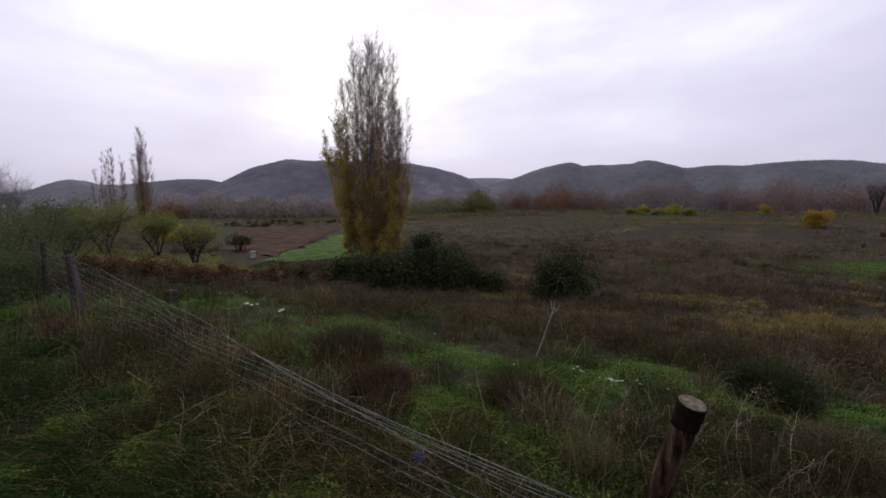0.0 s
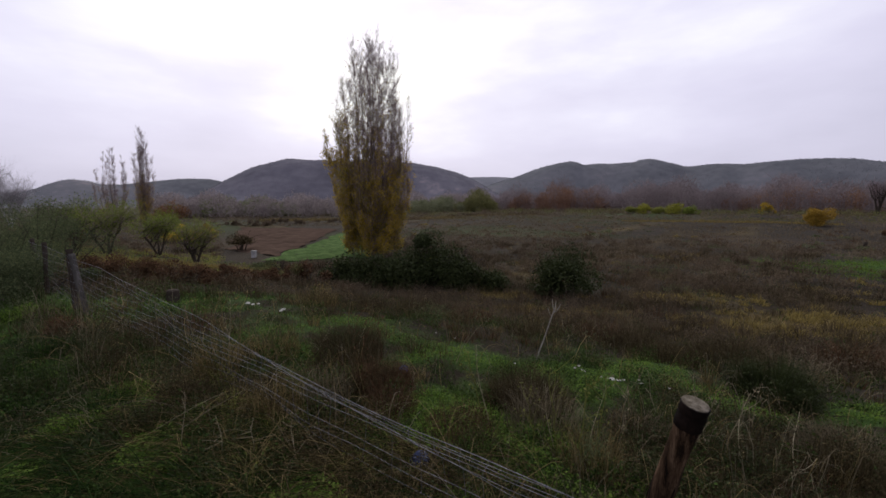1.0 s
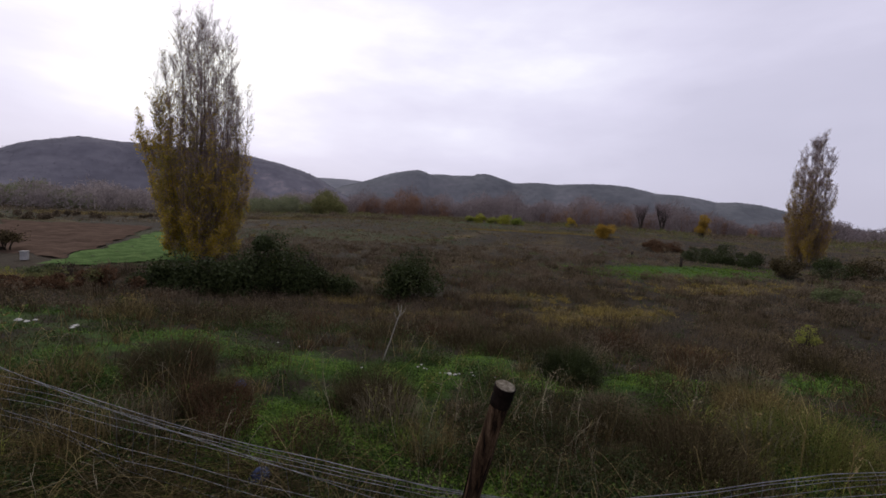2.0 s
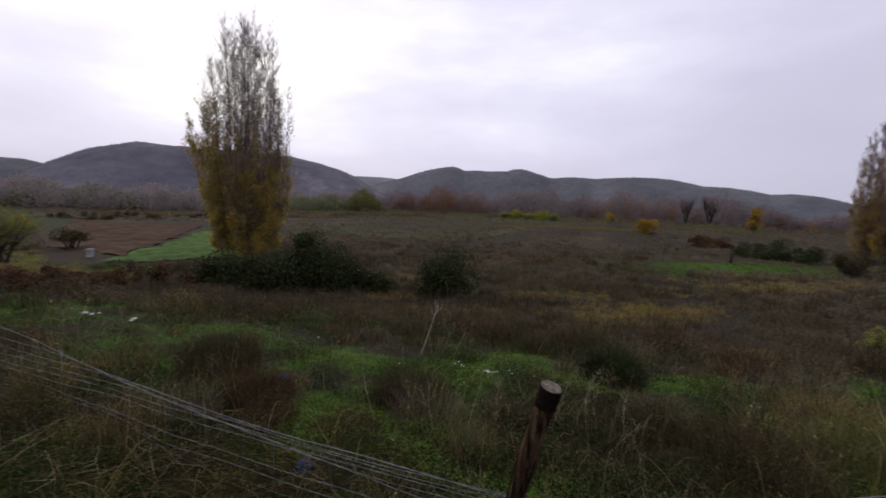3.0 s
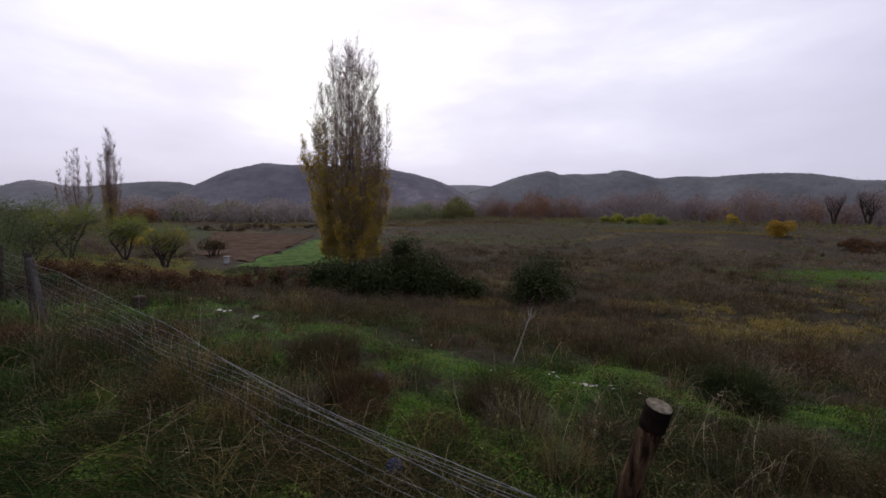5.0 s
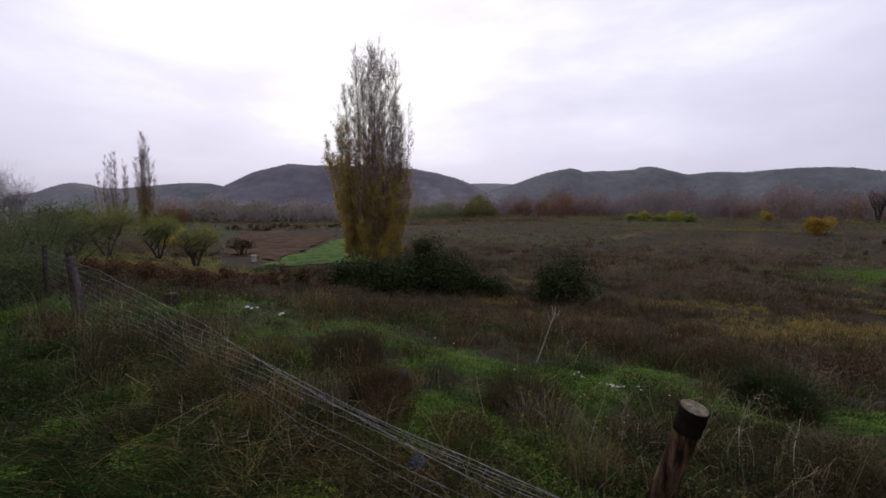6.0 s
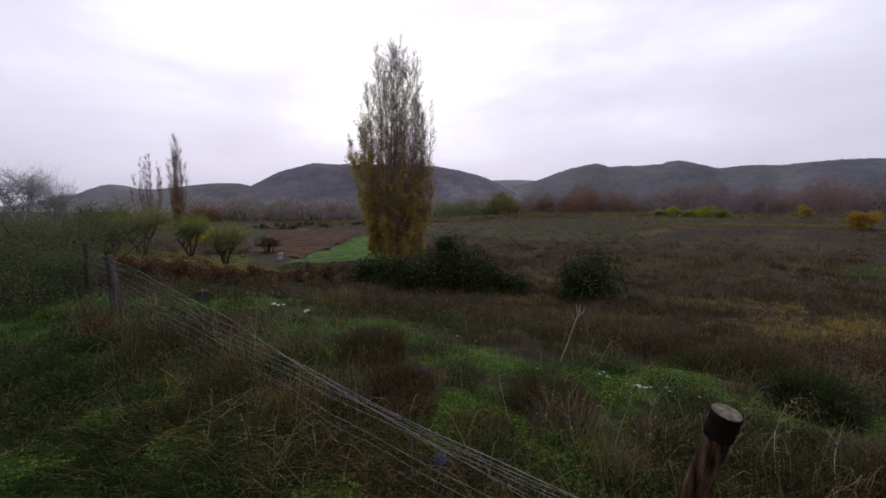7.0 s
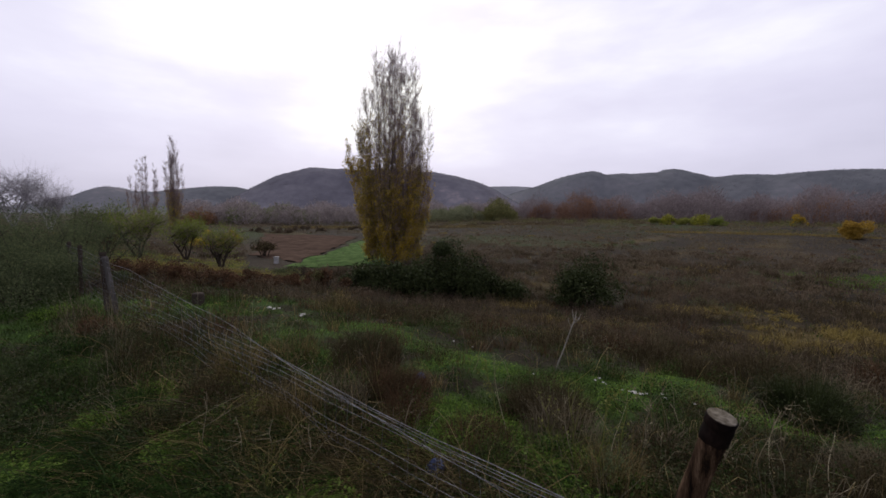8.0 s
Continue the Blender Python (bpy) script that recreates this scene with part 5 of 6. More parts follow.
clover("verge_clover", 60000, 1.9, 9, "grass_green", "bright green clover patches on the verge", lambda x, y, s, r: (s < -0.15) * np.clip((g_green(x, y) - 0.7) * 8, 0, 1), 0.02, 0.09)
clover("clover", 60000, 1.9, 14, "grass_green", "bright green clover and low leafy weeds", lambda x, y, s, r: (s > 0) * np.clip((g_green(x, y) - 0.52) * 5, 0, 1), 0.02, 0.07)
sward("turf", 50000, 1.9, 18, "grass_green", "short fresh green grass", lambda x, y, s, r: np.clip((g_green(x, y) - np.where(s < 0, 0.58, 0.42)) * 3, 0, 1) * (np.abs(s) > 0.25), 0.03, 0.10, 0.005, (0.2, 1.2), 6, 0.04)
sward("verge_mat", 36000, 1.7, 12, "verge_grass", "dark wet matted grass on the verge", lambda x, y, s, r: (s < 0.3) * np.clip(0.9 - g_green(x, y) * 0.5, 0.1, 1), 0.04, 0.16, 0.005, (0.5, 1.8), 6, 0.06, -66, 40)
sward("damp_grass", 36000, 2.2, 26, "grass_dark", "dark damp matted grass", lambda x, y, s, r: (s > 0) * np.clip(0.9 - g_green(x, y) * 0.5, 0.1, 1), 0.06, 0.2, 0.005, (0.4, 1.6), 6, 0.06)
sward("back_verge", 26000, 1.4, 16, "verge_grass", "dark wet grass of the verge behind", lambda x, y, s, r: np.full(len(x), 0.9), 0.04, 0.18, 0.006, (0.4, 1.6), 6, 0.07, 84, 294)
sward("back_turf", 16000, 1.4, 14, "grass_green", "short green grass of the verge behind", lambda x, y, s, r: np.clip((g_green(x, y) - 0.5) * 3, 0, 1), 0.03, 0.1, 0.006, (0.2, 1.2), 6, 0.05, 84, 294)
sward("verge_turf", 22000, 5, 15, "grass_dark", "rough green grass at the end of the verge", lambda x, y, s, r: (s < 0) * 1.0, 0.06, 0.2, 0.006, (0.3, 1.4), 6, 0.08, -66, -30)
heaps("weed_heaps", 230, 330, 2.5, 11, "weed_brown", "bushy heaps of brown dead weeds", dry, (0.14, 0.4), (0.16, 0.44), 0.014)
heaps("leafy_heaps", 150, 330, 2.3, 10, "grass_dark", "dark green leafy weeds in low heaps", lambda x, y, s, r: (s > 0.2) * np.clip(0.9 - 1.2 * np.clip(g_green(x, y) - 0.45, 0, 1), 0.1, 1), (0.12, 0.32), (0.1, 0.32), 0.02)
heaps("verge_heaps", 130, 330, 1.9, 9, "verge_grass", "dark leafy weeds on the verge", lambda x, y, s, r: (s < -0.15) * np.clip(1.2 - 1.6 * g_green(x, y), 0.0, 1), (0.1, 0.3), (0.07, 0.22), 0.018, -66, 25)
heaps("fence_heaps", 60, 300, 1.9, 8, "weed_brown", "dark dead weeds heaped along the fence", lambda x, y, s, r: (g_green(x, y) < 0.72) * (np.abs(s - 0.1) < 0.4), (0.1, 0.26), (0.14, 0.4), 0.014, -55, 84)
heaps("scrub_heaps", 40, 320, 3.6, 8, "weed_brown", "dead scrub heaped below the far post", lambda x, y, s, r: (np.abs(s + 0.15) < 0.4) * 1.0, (0.15, 0.35), (0.15, 0.42), 0.014, -48, -28)
# near-black leaves heaped for shade: at the fence foot, then past the stake
heaps("fence_shade_heaps", 110, 260, 1.7, 8, "leaf_bramble", "leafy heaps coloured dark for the shade at the fence foot", lambda x, y, s, r: (g_green(x, y) < 0.72) * (np.abs(s + 0.1) < 0.6), (0.1, 0.28), (0.06, 0.3), 0.018, -58, 84)
heaps("stake_shade_heaps", 60, 300, 2.4, 4.4, "leaf_bramble", "leafy heaps coloured dark as shaded hollows past the near stake", lambda x, y, s, r: (s > 0.3) * (lump(x, y, 0.5, 75) > 0.0), (0.12, 0.3), (0.12, 0.34), 0.018, 25, 64)
heaps("stake_heaps", 46, 340, 2.6, 4.6, "weed_brown", "soft heaps of dead weeds past the near stake", lambda x, y, s, r: (s > 0.3) * 0.9, (0.15, 0.36), (0.12, 0.26), 0.014, 30, 84)
# bramble-dark heaps stand in for the shadowed gaps of the verge
heaps("verge_shade_heaps", 60, 300, 2.6, 6.5, "leaf_bramble", "leafy heaps coloured dark as shaded hollows on the verge", lambda x, y, s, r: (s < -0.2) * (r > 3.3) * (g_green(x, y) < 0.6), (0.12, 0.32), (0.08, 0.26), 0.018, -52, -30)
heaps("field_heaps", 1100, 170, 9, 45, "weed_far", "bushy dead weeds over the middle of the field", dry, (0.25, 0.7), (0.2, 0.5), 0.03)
heaps("field_greens", 260, 110, 8, 60, "leaf_grey", "dull green weeds in patches of the field", lambda x, y, s, r: np.clip(lump(x, y, 4.5, 51) - 0.1, 0, 1), (0.25, 0.8), (0.12, 0.35), 0.03)
heaps("field_ochre", 420, 110, 9, 70, "straw_gold", "ochre dry weeds in patches of the field", lambda x, y, s, r: np.clip(lump(x, y, 5.5, 53) - 0.35, 0, 1) * 0.6, (0.25, 0.8), (0.1, 0.3), 0.03)
mounds("verge_tussocks", 240, 110, 1.9, 7, "verge_grass", "dark grass tussocks on the verge", lambda x, y, s, r: (s < -0.1) * (g_green(x, y) < 0.7), (0.08, 0.22), (0.12, 0.28), 0.005, (0.4, 1.5), a0=-66, a1=20)
mounds("verge_straw", 30, 60, 1.8, 6.5, "straw", "flattened dry grass on the verge", lambda x, y, s, r: (s < 0.1) * np.clip(0.3 + lump(x, y, 0.9, 9), 0, 1), (0.06, 0.2), (0.15, 0.38), 0.003, (1.2, 2.4), a0=-66, a1=30)
mounds("verge_weeds", 26, 60, 1.8, 8, "weed_brown", "brown dead weeds on the verge", lambda x, y, s, r: (s < 0.1) * np.clip(0.25 + lump(x, y, 1.1, 17), 0, 1), (0.06, 0.22), (0.12, 0.34), 0.0035, (0.4, 1.8), a0=-66, a1=30)
mounds("dead_weeds", 115, 80, 2.4, 10, "weed_brown", "brown dead weeds in heaps over the field", dry, (0.12, 0.32), (0.2, 0.5), 0.003, (0.2, 1.2), 0.9, 0.012)
mounds("paler_weeds", 1100, 44, 10, 36, "weed_far", "paler brown dead weeds in the middle of the field", dry, (0.15, 0.5), (0.2, 0.5), 0.005, (0.1, 0.9), 0.5)
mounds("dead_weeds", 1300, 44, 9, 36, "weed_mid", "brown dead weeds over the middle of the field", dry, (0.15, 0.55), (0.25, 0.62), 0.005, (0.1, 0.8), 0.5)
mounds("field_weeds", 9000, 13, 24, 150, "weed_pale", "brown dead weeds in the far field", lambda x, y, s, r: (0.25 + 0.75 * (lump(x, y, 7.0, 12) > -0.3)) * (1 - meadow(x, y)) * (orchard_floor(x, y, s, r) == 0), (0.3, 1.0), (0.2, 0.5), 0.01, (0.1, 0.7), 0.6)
mounds("rusty_weeds", 110, 70, 2.8, 12, "weed_red", "rusty dock and bracken stems", lambda x, y, s, r: dry(x, y, s, r) * np.clip(lump(x, y, 1.8, 13) + 0.2, 0, 1), (0.08, 0.3), (0.2, 0.5), 0.004, (0.1, 0.8), 0.6)
mounds("rusty_weeds", 700, 16, 11, 70, "weed_red", "rusty weeds in the far field", lambda x, y, s, r: np.clip(lump(x, y, 5.0, 14), 0, 1), (0.2, 0.6), (0.2, 0.5), 0.006, (0.1, 0.7), 0.6)
mounds("straw_grass", 200, 60, 2.6, 12, "straw", "pale straw tussocks in the field", lambda x, y, s, r: (s > 0.3) * np.clip(0.12 + (cover(x, y)[1] - 0.38) * 2.0, 0.05, 1), (0.05, 0.2), (0.18, 0.45), 0.003, (0.2, 1.1))
mounds("straw_grass", 1500, 28, 9, 80, "straw", "pale straw grass in patches of the far field", lambda x, y, s, r: np.clip((cover(x, y)[1] - 0.4) * 2.2, 0.01, 1), (0.15, 0.5), (0.15, 0.4), 0.005, (0.2, 1.0))
mounds("green_weeds", 330, 60, 2.2, 14, "grass_dark", "dark green weeds between the dead ones", lambda x, y, s, r: (s > 0.2) * np.clip(g_green(x, y) + 0.15, 0, 1) * 0.6, (0.08, 0.3), (0.1, 0.3), 0.005, (0.3, 1.3), 1.0, 0.022)
mounds("crop_blades", 900, 16, 24.5, 50, "crop_leaf", "young green crop standing in the narrow field", lambda x, y, s, r: ((np.degrees(np.arctan2(x, y)) > np.interp(r, (24, 46), (-23.5, -14.6))) & (np.degrees(np.arctan2(x, y)) < -9.6)) * 1.0, (0.2, 0.6), (0.07, 0.14), 0.008, (0.1, 0.7), a0=-25, a1=-9, fields=True)
mounds("stubble", 900, 16, 82, 104, "straw", "pale stubble in strips across the far field", lambda x, y, s, r: (np.abs(r - 95 - 4 * np.sin(x * 0.05)) < 2.0) + (np.abs(r - 86 - 2 * np.sin(x * 0.07 + 2)) < 1.2) * (x < 5), (0.6, 1.6), (0.3, 0.55), 0.02, (0.1, 0.6), a0=-24, a1=14)
mounds("track_grass", 260, 16, 66, 84, "straw_gold", "pale dry grass along a field track", lambda x, y, s, r: np.abs(r - 74 - 0.12 * x) < 1.2, (0.5, 1.2), (0.25, 0.45), 0.02, (0.1, 0.6), a0=24, a1=44)
far_edge = lambda x, y, s, r: np.clip(0.35 + lump(x, y, 14.0, 95), 0.02, 1)
heaps("far_hedge", 300, 60, 95, 165, "leaf_dull", "olive bushes straggling along the far edge of the field", lambda x, y, s, r: far_edge(x, y, s, r) * 0.6, (0.8, 2.6), (0.5, 1.5), 0.2, -24, 80)
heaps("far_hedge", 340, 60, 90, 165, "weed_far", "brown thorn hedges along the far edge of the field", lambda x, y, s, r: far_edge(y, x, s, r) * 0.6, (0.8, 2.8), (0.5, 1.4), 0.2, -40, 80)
mounds("far_grass", 1500, 14, 70, 165, "leaf_dull", "greenish grass strips in the far field", lambda x, y, s, r: np.clip(2.0 * np.sin(r * 0.16 + 0.4 * np.sin(x * 0.06)) - 0.8, 0, 1), (0.6, 1.8), (0.15, 0.4), 0.02, (0.2, 1.0), a0=-40, a1=80)
mounds("meadow_grass", 700, 26, 22, 52, "grass_green", "short green grass of the wet meadow", lambda x, y, s, r: meadow(x, y), (0.3, 0.8), (0.08, 0.18), 0.006, (0.3, 1.2), a0=35, a1=75)
mounds("field_grass", 1600, 16, 9, 100, "grass_dark", "green grass showing between dead weeds", lambda x, y, s, r: np.clip(g_green(x, y) - 0.1, 0, 1), (0.2, 0.7), (0.1, 0.25), 0.006, (0.2, 1.0), 0.5)
mounds("fence_tangle", 24, 90, 1.75, 6, "weed_brown", "tangled brown weeds leaning on the fence", lambda x, y, s, r: np.abs(s - 0.35) < 0.4, (0.1, 0.26), (0.3, 0.6), 0.003, (0.2, 1.3), 0.5, 0.008, -52, 84)
mounds("fence_tussocks", 16, 60, 1.75, 7, "straw", "straw-coloured tussocks leaning on the fence", lambda x, y, s, r: np.abs(s + 0.1) < 0.35, (0.08, 0.2), (0.35, 0.65), 0.003, (0.5, 1.8), 0.3, 0.008, -48, 84)
mounds("fence_greens", 30, 70, 1.75, 6, "leaf_orchard", "yellow-green weeds by the fence", lambda x, y, s, r: np.abs(s) < 0.5, (0.08, 0.2), (0.2, 0.5), 0.003, (0.2, 1.2), 0.6, 0.012, -40, 84)
mounds("orchard_grass", 1000, 40, 14, 33, "leaf_orchard", "short yellow-green grass under the fruit trees", orchard_floor, (0.2, 0.6), (0.12, 0.28), 0.008, (0.3, 1.2), a0=-48, a1=-22)
mounds("orchard_straw", 900, 40, 14, 33, "weed_pale", "pale dry grass under the fruit trees", orchard_floor, (0.2, 0.6), (0.12, 0.3), 0.008, (0.3, 1.2), a0=-48, a1=-22)
mounds("bank_straw", 420, 40, 14.5, 19, "straw_gold", "pale dry grass along the top of the bracken bank", lambda x, y, s, r: (np.abs(r - 16.6 - 0.6 * np.sin(x * 1.3)) < 0.9) * 1.0, (0.15, 0.5), (0.2, 0.42), 0.008, (0.3, 1.2), a0=-41, a1=-23)
mounds("golden_grass", 1300, 60, 7, 40, "straw_gold", "golden dry grass lying in patches", gold, (0.12, 0.4), (0.15, 0.36), 0.005, (0.4, 1.6))
# taller weeds past the near stake
mounds("stake_weeds", 30, 90, 2.6, 5.2, "weed_brown", "tall dark weeds behind the near stake", lambda x, y, s, r: (s > 0.35) * 0.9, (0.12, 0.3), (0.15, 0.3), 0.0035, (0.1, 0.9), 0.6, 0.01, 38, 84)
mounds("stake_grass", 34, 80, 2.6, 5.0, "leaf_orchard", "yellow-green grass behind the near stake", lambda x, y, s, r: (s > 0.35) * 0.9, (0.1, 0.28), (0.25, 0.55), 0.0035, (0.2, 1.2), 0.3, 0.012, 56, 84)


def fence_weeds(name, n, mat, label, hmin, hmax, width, off, bend, a=-0.9, b=1.45):
    u = rng.uniform(a, b, n)
    k = np.array([fence_point(q) for q in u])
    o = rng.normal(off, 0.28, n)
    x, y = k[:, 0] + FN[0] * o, k[:, 1] + FN[1] * o
    x, y = x + rng.normal(0, 0.03, n), y + rng.normal(0, 0.03, n)
    ok = (np.hypot(x, y) > 1.3) & (g_green(x, y) < 0.8) & (lump(x, y, 0.28, 70) > rng.normal(-0.05, 0.2, n))
    x, y = x[ok], y[ok]
    thick = np.clip(0.55 + 0.9 * lump(x, y, 0.4, 15), 0.12, 1.25)
    h = rng.uniform(hmin, hmax, len(x)) * thick
    ob = solid(name, blades(np.c_[x, y, height(x, y) - 0.02], h, width * rng.uniform(0.6, 1.5, len(x)), rng.uniform(*bend, len(x))), mat)
    tagged(ob, label, "weeds", kind="stuff")


fence_weeds("fence_straw", 800, "straw", "long dry grass grown through the fence", 0.2, 0.6, 0.003, 0.0, (0.7, 2.1), -0.9, 1.1)
fence_weeds("fence_weeds", 1100, "weed_brown", "brown weeds tangled in the fence", 0.2, 0.6, 0.0035, 0.1, (0.1, 1.2))
fence_weeds("fence_stalks", 550, "stalk", "grey dry stalks along the fence", 0.2, 0.6, 0.0035, 0.25, (0.05, 0.8), 0.45, 1.45)
fence_weeds("fence_scrub", 2600, "stalk", "grey dead scrub thick along the fence", 0.25, 0.7, 0.0032, -0.15, (0.1, 1.0), 0.5, 1.05)
fence_weeds("fence_scrub", 2200, "weed_brown", "brown dead scrub thick along the fence", 0.2, 0.6, 0.0035, -0.2, (0.2, 1.3), 0.5, 1.05)
fence_weeds("fence_rust", 260, "weed_red", "rusty dead stems along the fence", 0.2, 0.6, 0.0035, 0.1, (0.1, 1.0), 0.0, 1.2)
fence_weeds("fence_grass", 4500, "verge_grass", "dark green grass at the foot of the fence", 0.07, 0.25, 0.0045, -0.1, (0.3, 1.4))
fence_weeds("fence_thicket", 420, "weed_brown", "thick dead weeds round the short post", 0.3, 0.85, 0.0035, 0.2, (0.1, 0.8), 0.36, 0.72)
fence_weeds("fence_thicket", 800, "straw", "yellow grass round the short post", 0.3, 0.85, 0.003, 0.0, (0.1, 0.9), 0.28, 0.6)


def tangle(name, n, r0, r1, mat, label, want, length, rise, rad, a0=-66, a1=84):
    """Long thin stems that arch and lie across one another."""
    x, y, r = scatter(n * 5, r0, r1, a0, a1)
    keep = rng.uniform(0, 1, len(x)) < want(x, y, beyond(x, y), r)
    x, y, r = x[keep][:n], y[keep][:n], r[keep][:n]
    m = len(x)
    a, L = rng.uniform(0, 2 * np.pi, m), rng.uniform(*length, m)
    p0 = np.c_[x, y, height(x, y) - 0.02]
    ex, ey = x + np.cos(a) * L, y + np.sin(a) * L
    ok = (np.hypot(ex, ey) > 1.4) & (r > 1.4)
    e = np.c_[ex, ey, height(ex, ey) + rng.uniform(0.02, 1.0, m) * rng.uniform(*rise, m)]
    mid = (p0 + e) / 2 + np.c_[rng.normal(0, 0.06, (m, 2)), rng.uniform(*rise, m)]
    w = np.maximum(rad, r * 0.00055) * rng.uniform(0.6, 1.4, m)
    p0, mid, e, w = p0[ok], mid[ok], e[ok], w[ok]
    return tagged(solid(name, strands(p0, mid, e, w, w * 0.4, 4, 3), mat), label, "weeds", kind="stuff")


def laid_grass(name, n, mat, label, cx, cy, wx, wy, ang, length, rad):
    """Long grass flattened one way, in a mat."""
    x, y = cx + rng.normal(0, wx, n), cy + rng.normal(0, wy, n)
    ok = (np.hypot(x, y) > 1.75) & (g_green(x, y) < 0.8)
    x, y = x[ok], y[ok]
    m = len(x)
    a, L = ang + rng.normal(0, 0.4, m) + 0.5 * lump(x, y, 0.3, 81), rng.uniform(*length, m)
    p0 = np.c_[x, y, height(x, y) + rng.uniform(-0.02, 0.05, m)]
    ex, ey = x + np.cos(a) * L, y + np.sin(a) * L
    e = np.c_[ex, ey, height(ex, ey) + rng.uniform(0.005, 0.1, m)]
    q = (p0 + e) / 2 + np.c_[rng.normal(0, 0.03, (m, 2)), rng.uniform(0.03, 0.14, m)]
    return tagged(solid(name, strands(p0, q, e, np.full(m, rad), np.full(m, rad * 0.4), 4, 3), mat), label, "grass", kind="stuff")


laid_grass("laid_grass", 500, "verge_grass", "long dark wet grass lying over the verge", -1.9, 2.35, 0.9, 0.3, 3.0, (0.25, 0.6), 0.0022)
laid_grass("laid_grass", 500, "grass_dark", "long green grass lying over the verge", -2.1, 2.5, 0.9, 0.4, 3.2, (0.2, 0.5), 0.002)
laid_grass("laid_grass", 300, "straw", "bleached grass lying over the verge", -1.6, 2.5, 0.8, 0.3, 3.1, (0.25, 0.6), 0.0014)
laid_grass("laid_grass", 500, "stalk", "grey dead grass lying over the verge", -3.0, 3.3, 0.9, 0.5, 2.9, (0.2, 0.5), 0.0018)
laid_grass("laid_grass", 420, "straw", "dry grass flattened below the fence", -0.35, 2.45, 0.45, 0.2, 2.9, (0.2, 0.6), 0.0017)
laid_grass("laid_grass", 700, "weed_brown", "brown grass flattened below the fence", -0.3, 2.45, 0.6, 0.25, 2.8, (0.2, 0.6), 0.002)
laid_grass("laid_grass", 160, "straw", "long dry grass fallen from the fence", -1.2, 3.0, 0.4, 0.25, 3.6, (0.3, 0.8), 0.0016)
laid_grass("laid_grass", 300, "verge_grass", "dark wet grass flattened on the verge", -2.0, 2.6, 0.6, 0.4, 3.0, (0.2, 0.5), 0.003)
tangle("fence_stems", 260, 1.6, 8, "straw", "thin straw stems arching along the fence", lambda x, y, s, r: (np.abs(s + 0.05) < 0.5) * (lump(x, y, 0.35, 71) > 0.1), (0.2, 0.8), (0.06, 0.35), 0.0013, -60, 84)
tangle("fence_stems", 340, 1.6, 8, "stalk", "grey dry stems tangled in the fence", lambda x, y, s, r: (np.abs(s) < 0.5) * (lump(x, y, 0.35, 72) > 0.1), (0.15, 0.7), (0.08, 0.4), 0.0013, -60, 84)
tangle("bright_stems", 240, 1.7, 6, "straw", "pale stems caught in the fence", lambda x, y, s, r: np.abs(s + 0.1) < 0.55, (0.25, 0.8), (0.08, 0.4), 0.0017, -50, 84)
tangle("bright_stems", 140, 2.3, 6, "straw", "pale stems standing among the weeds", lambda x, y, s, r: (s > 0.4) * 0.9, (0.05, 0.45), (0.15, 0.5), 0.002, -30, 84)
tangle("verge_stems", 420, 1.7, 7, "straw", "straw stems lying on the verge", lambda x, y, s, r: (s < -0.2) * np.clip(0.4 + lump(x, y, 0.8, 19), 0, 1), (0.15, 0.55), (0.03, 0.18), 0.0013, -66, 40)
tangle("verge_stems", 700, 1.7, 8, "weed_brown", "dark dead stems lying on the verge", lambda x, y, s, r: (s < -0.1) * 0.8, (0.1, 0.5), (0.04, 0.2), 0.0016, -66, 40)
tangle("field_stems", 900, 2.2, 16, "weed_brown", "dead stems lying across the field", dry, (0.1, 0.6), (0.1, 0.45), 0.0014)
tangle("field_stems", 600, 2.2, 12, "stalk", "pale dry stems standing in the field", dry, (0.03, 0.3), (0.15, 0.55), 0.0012)
tangle("field_stems", 600, 2.2, 12, "straw", "straw-yellow stems in the field", dry, (0.05, 0.4), (0.1, 0.5), 0.0012)


def weed_clump(az, r, w, h, mat, stem, label, n=1500, loose=1.0):
    """One bushy clump of weeds: a dense heap of small leaves with stems that stand out of it."""
    ob = holder("weed_clump", foot(az, r), label, "weed", "weed clumps")
    v = rng.normal(size=(n, 3))
    v /= np.linalg.norm(v, axis=1, keepdims=True)
    v[:, 2] = np.abs(v[:, 2])
    ph = rng.uniform(0, 6, 3)
    q = rng.uniform(0.15, 1.0, n) ** 0.5 * (0.85 + 0.3 * np.sin(v[:, 0] * 4 + ph[0]) * np.cos(v[:, 1] * 5 + ph[1]))
    c = v * q[:, None] * np.array([w * 0.5, w * 0.45, h * 0.85])
    solid("foliage", leaves(c, max(0.012, r * 0.0028) * rng.uniform(0.5, 1.5, n)), mat, ob)["kind"] = "stuff"
    m = n // 3
    a, d = rng.uniform(0, 2 * np.pi, m), np.sqrt(rng.uniform(0, 1, m))
    base = np.c_[np.cos(a) * d * w * 0.42, np.sin(a) * d * w * 0.4, np.full(m, -0.03)]
    hh = h * (1.12 - 0.55 * d ** 2) * rng.uniform(0.5, 1.1, m)
    solid("stem_mass", blades(base, hh, max(0.003, r * 0.0009) * rng.uniform(0.6, 1.4, m), loose * rng.uniform(0.05, 0.75, m), a + rng.normal(0, 0.6, m)), stem, ob)["kind"] = "stuff"
    return ob


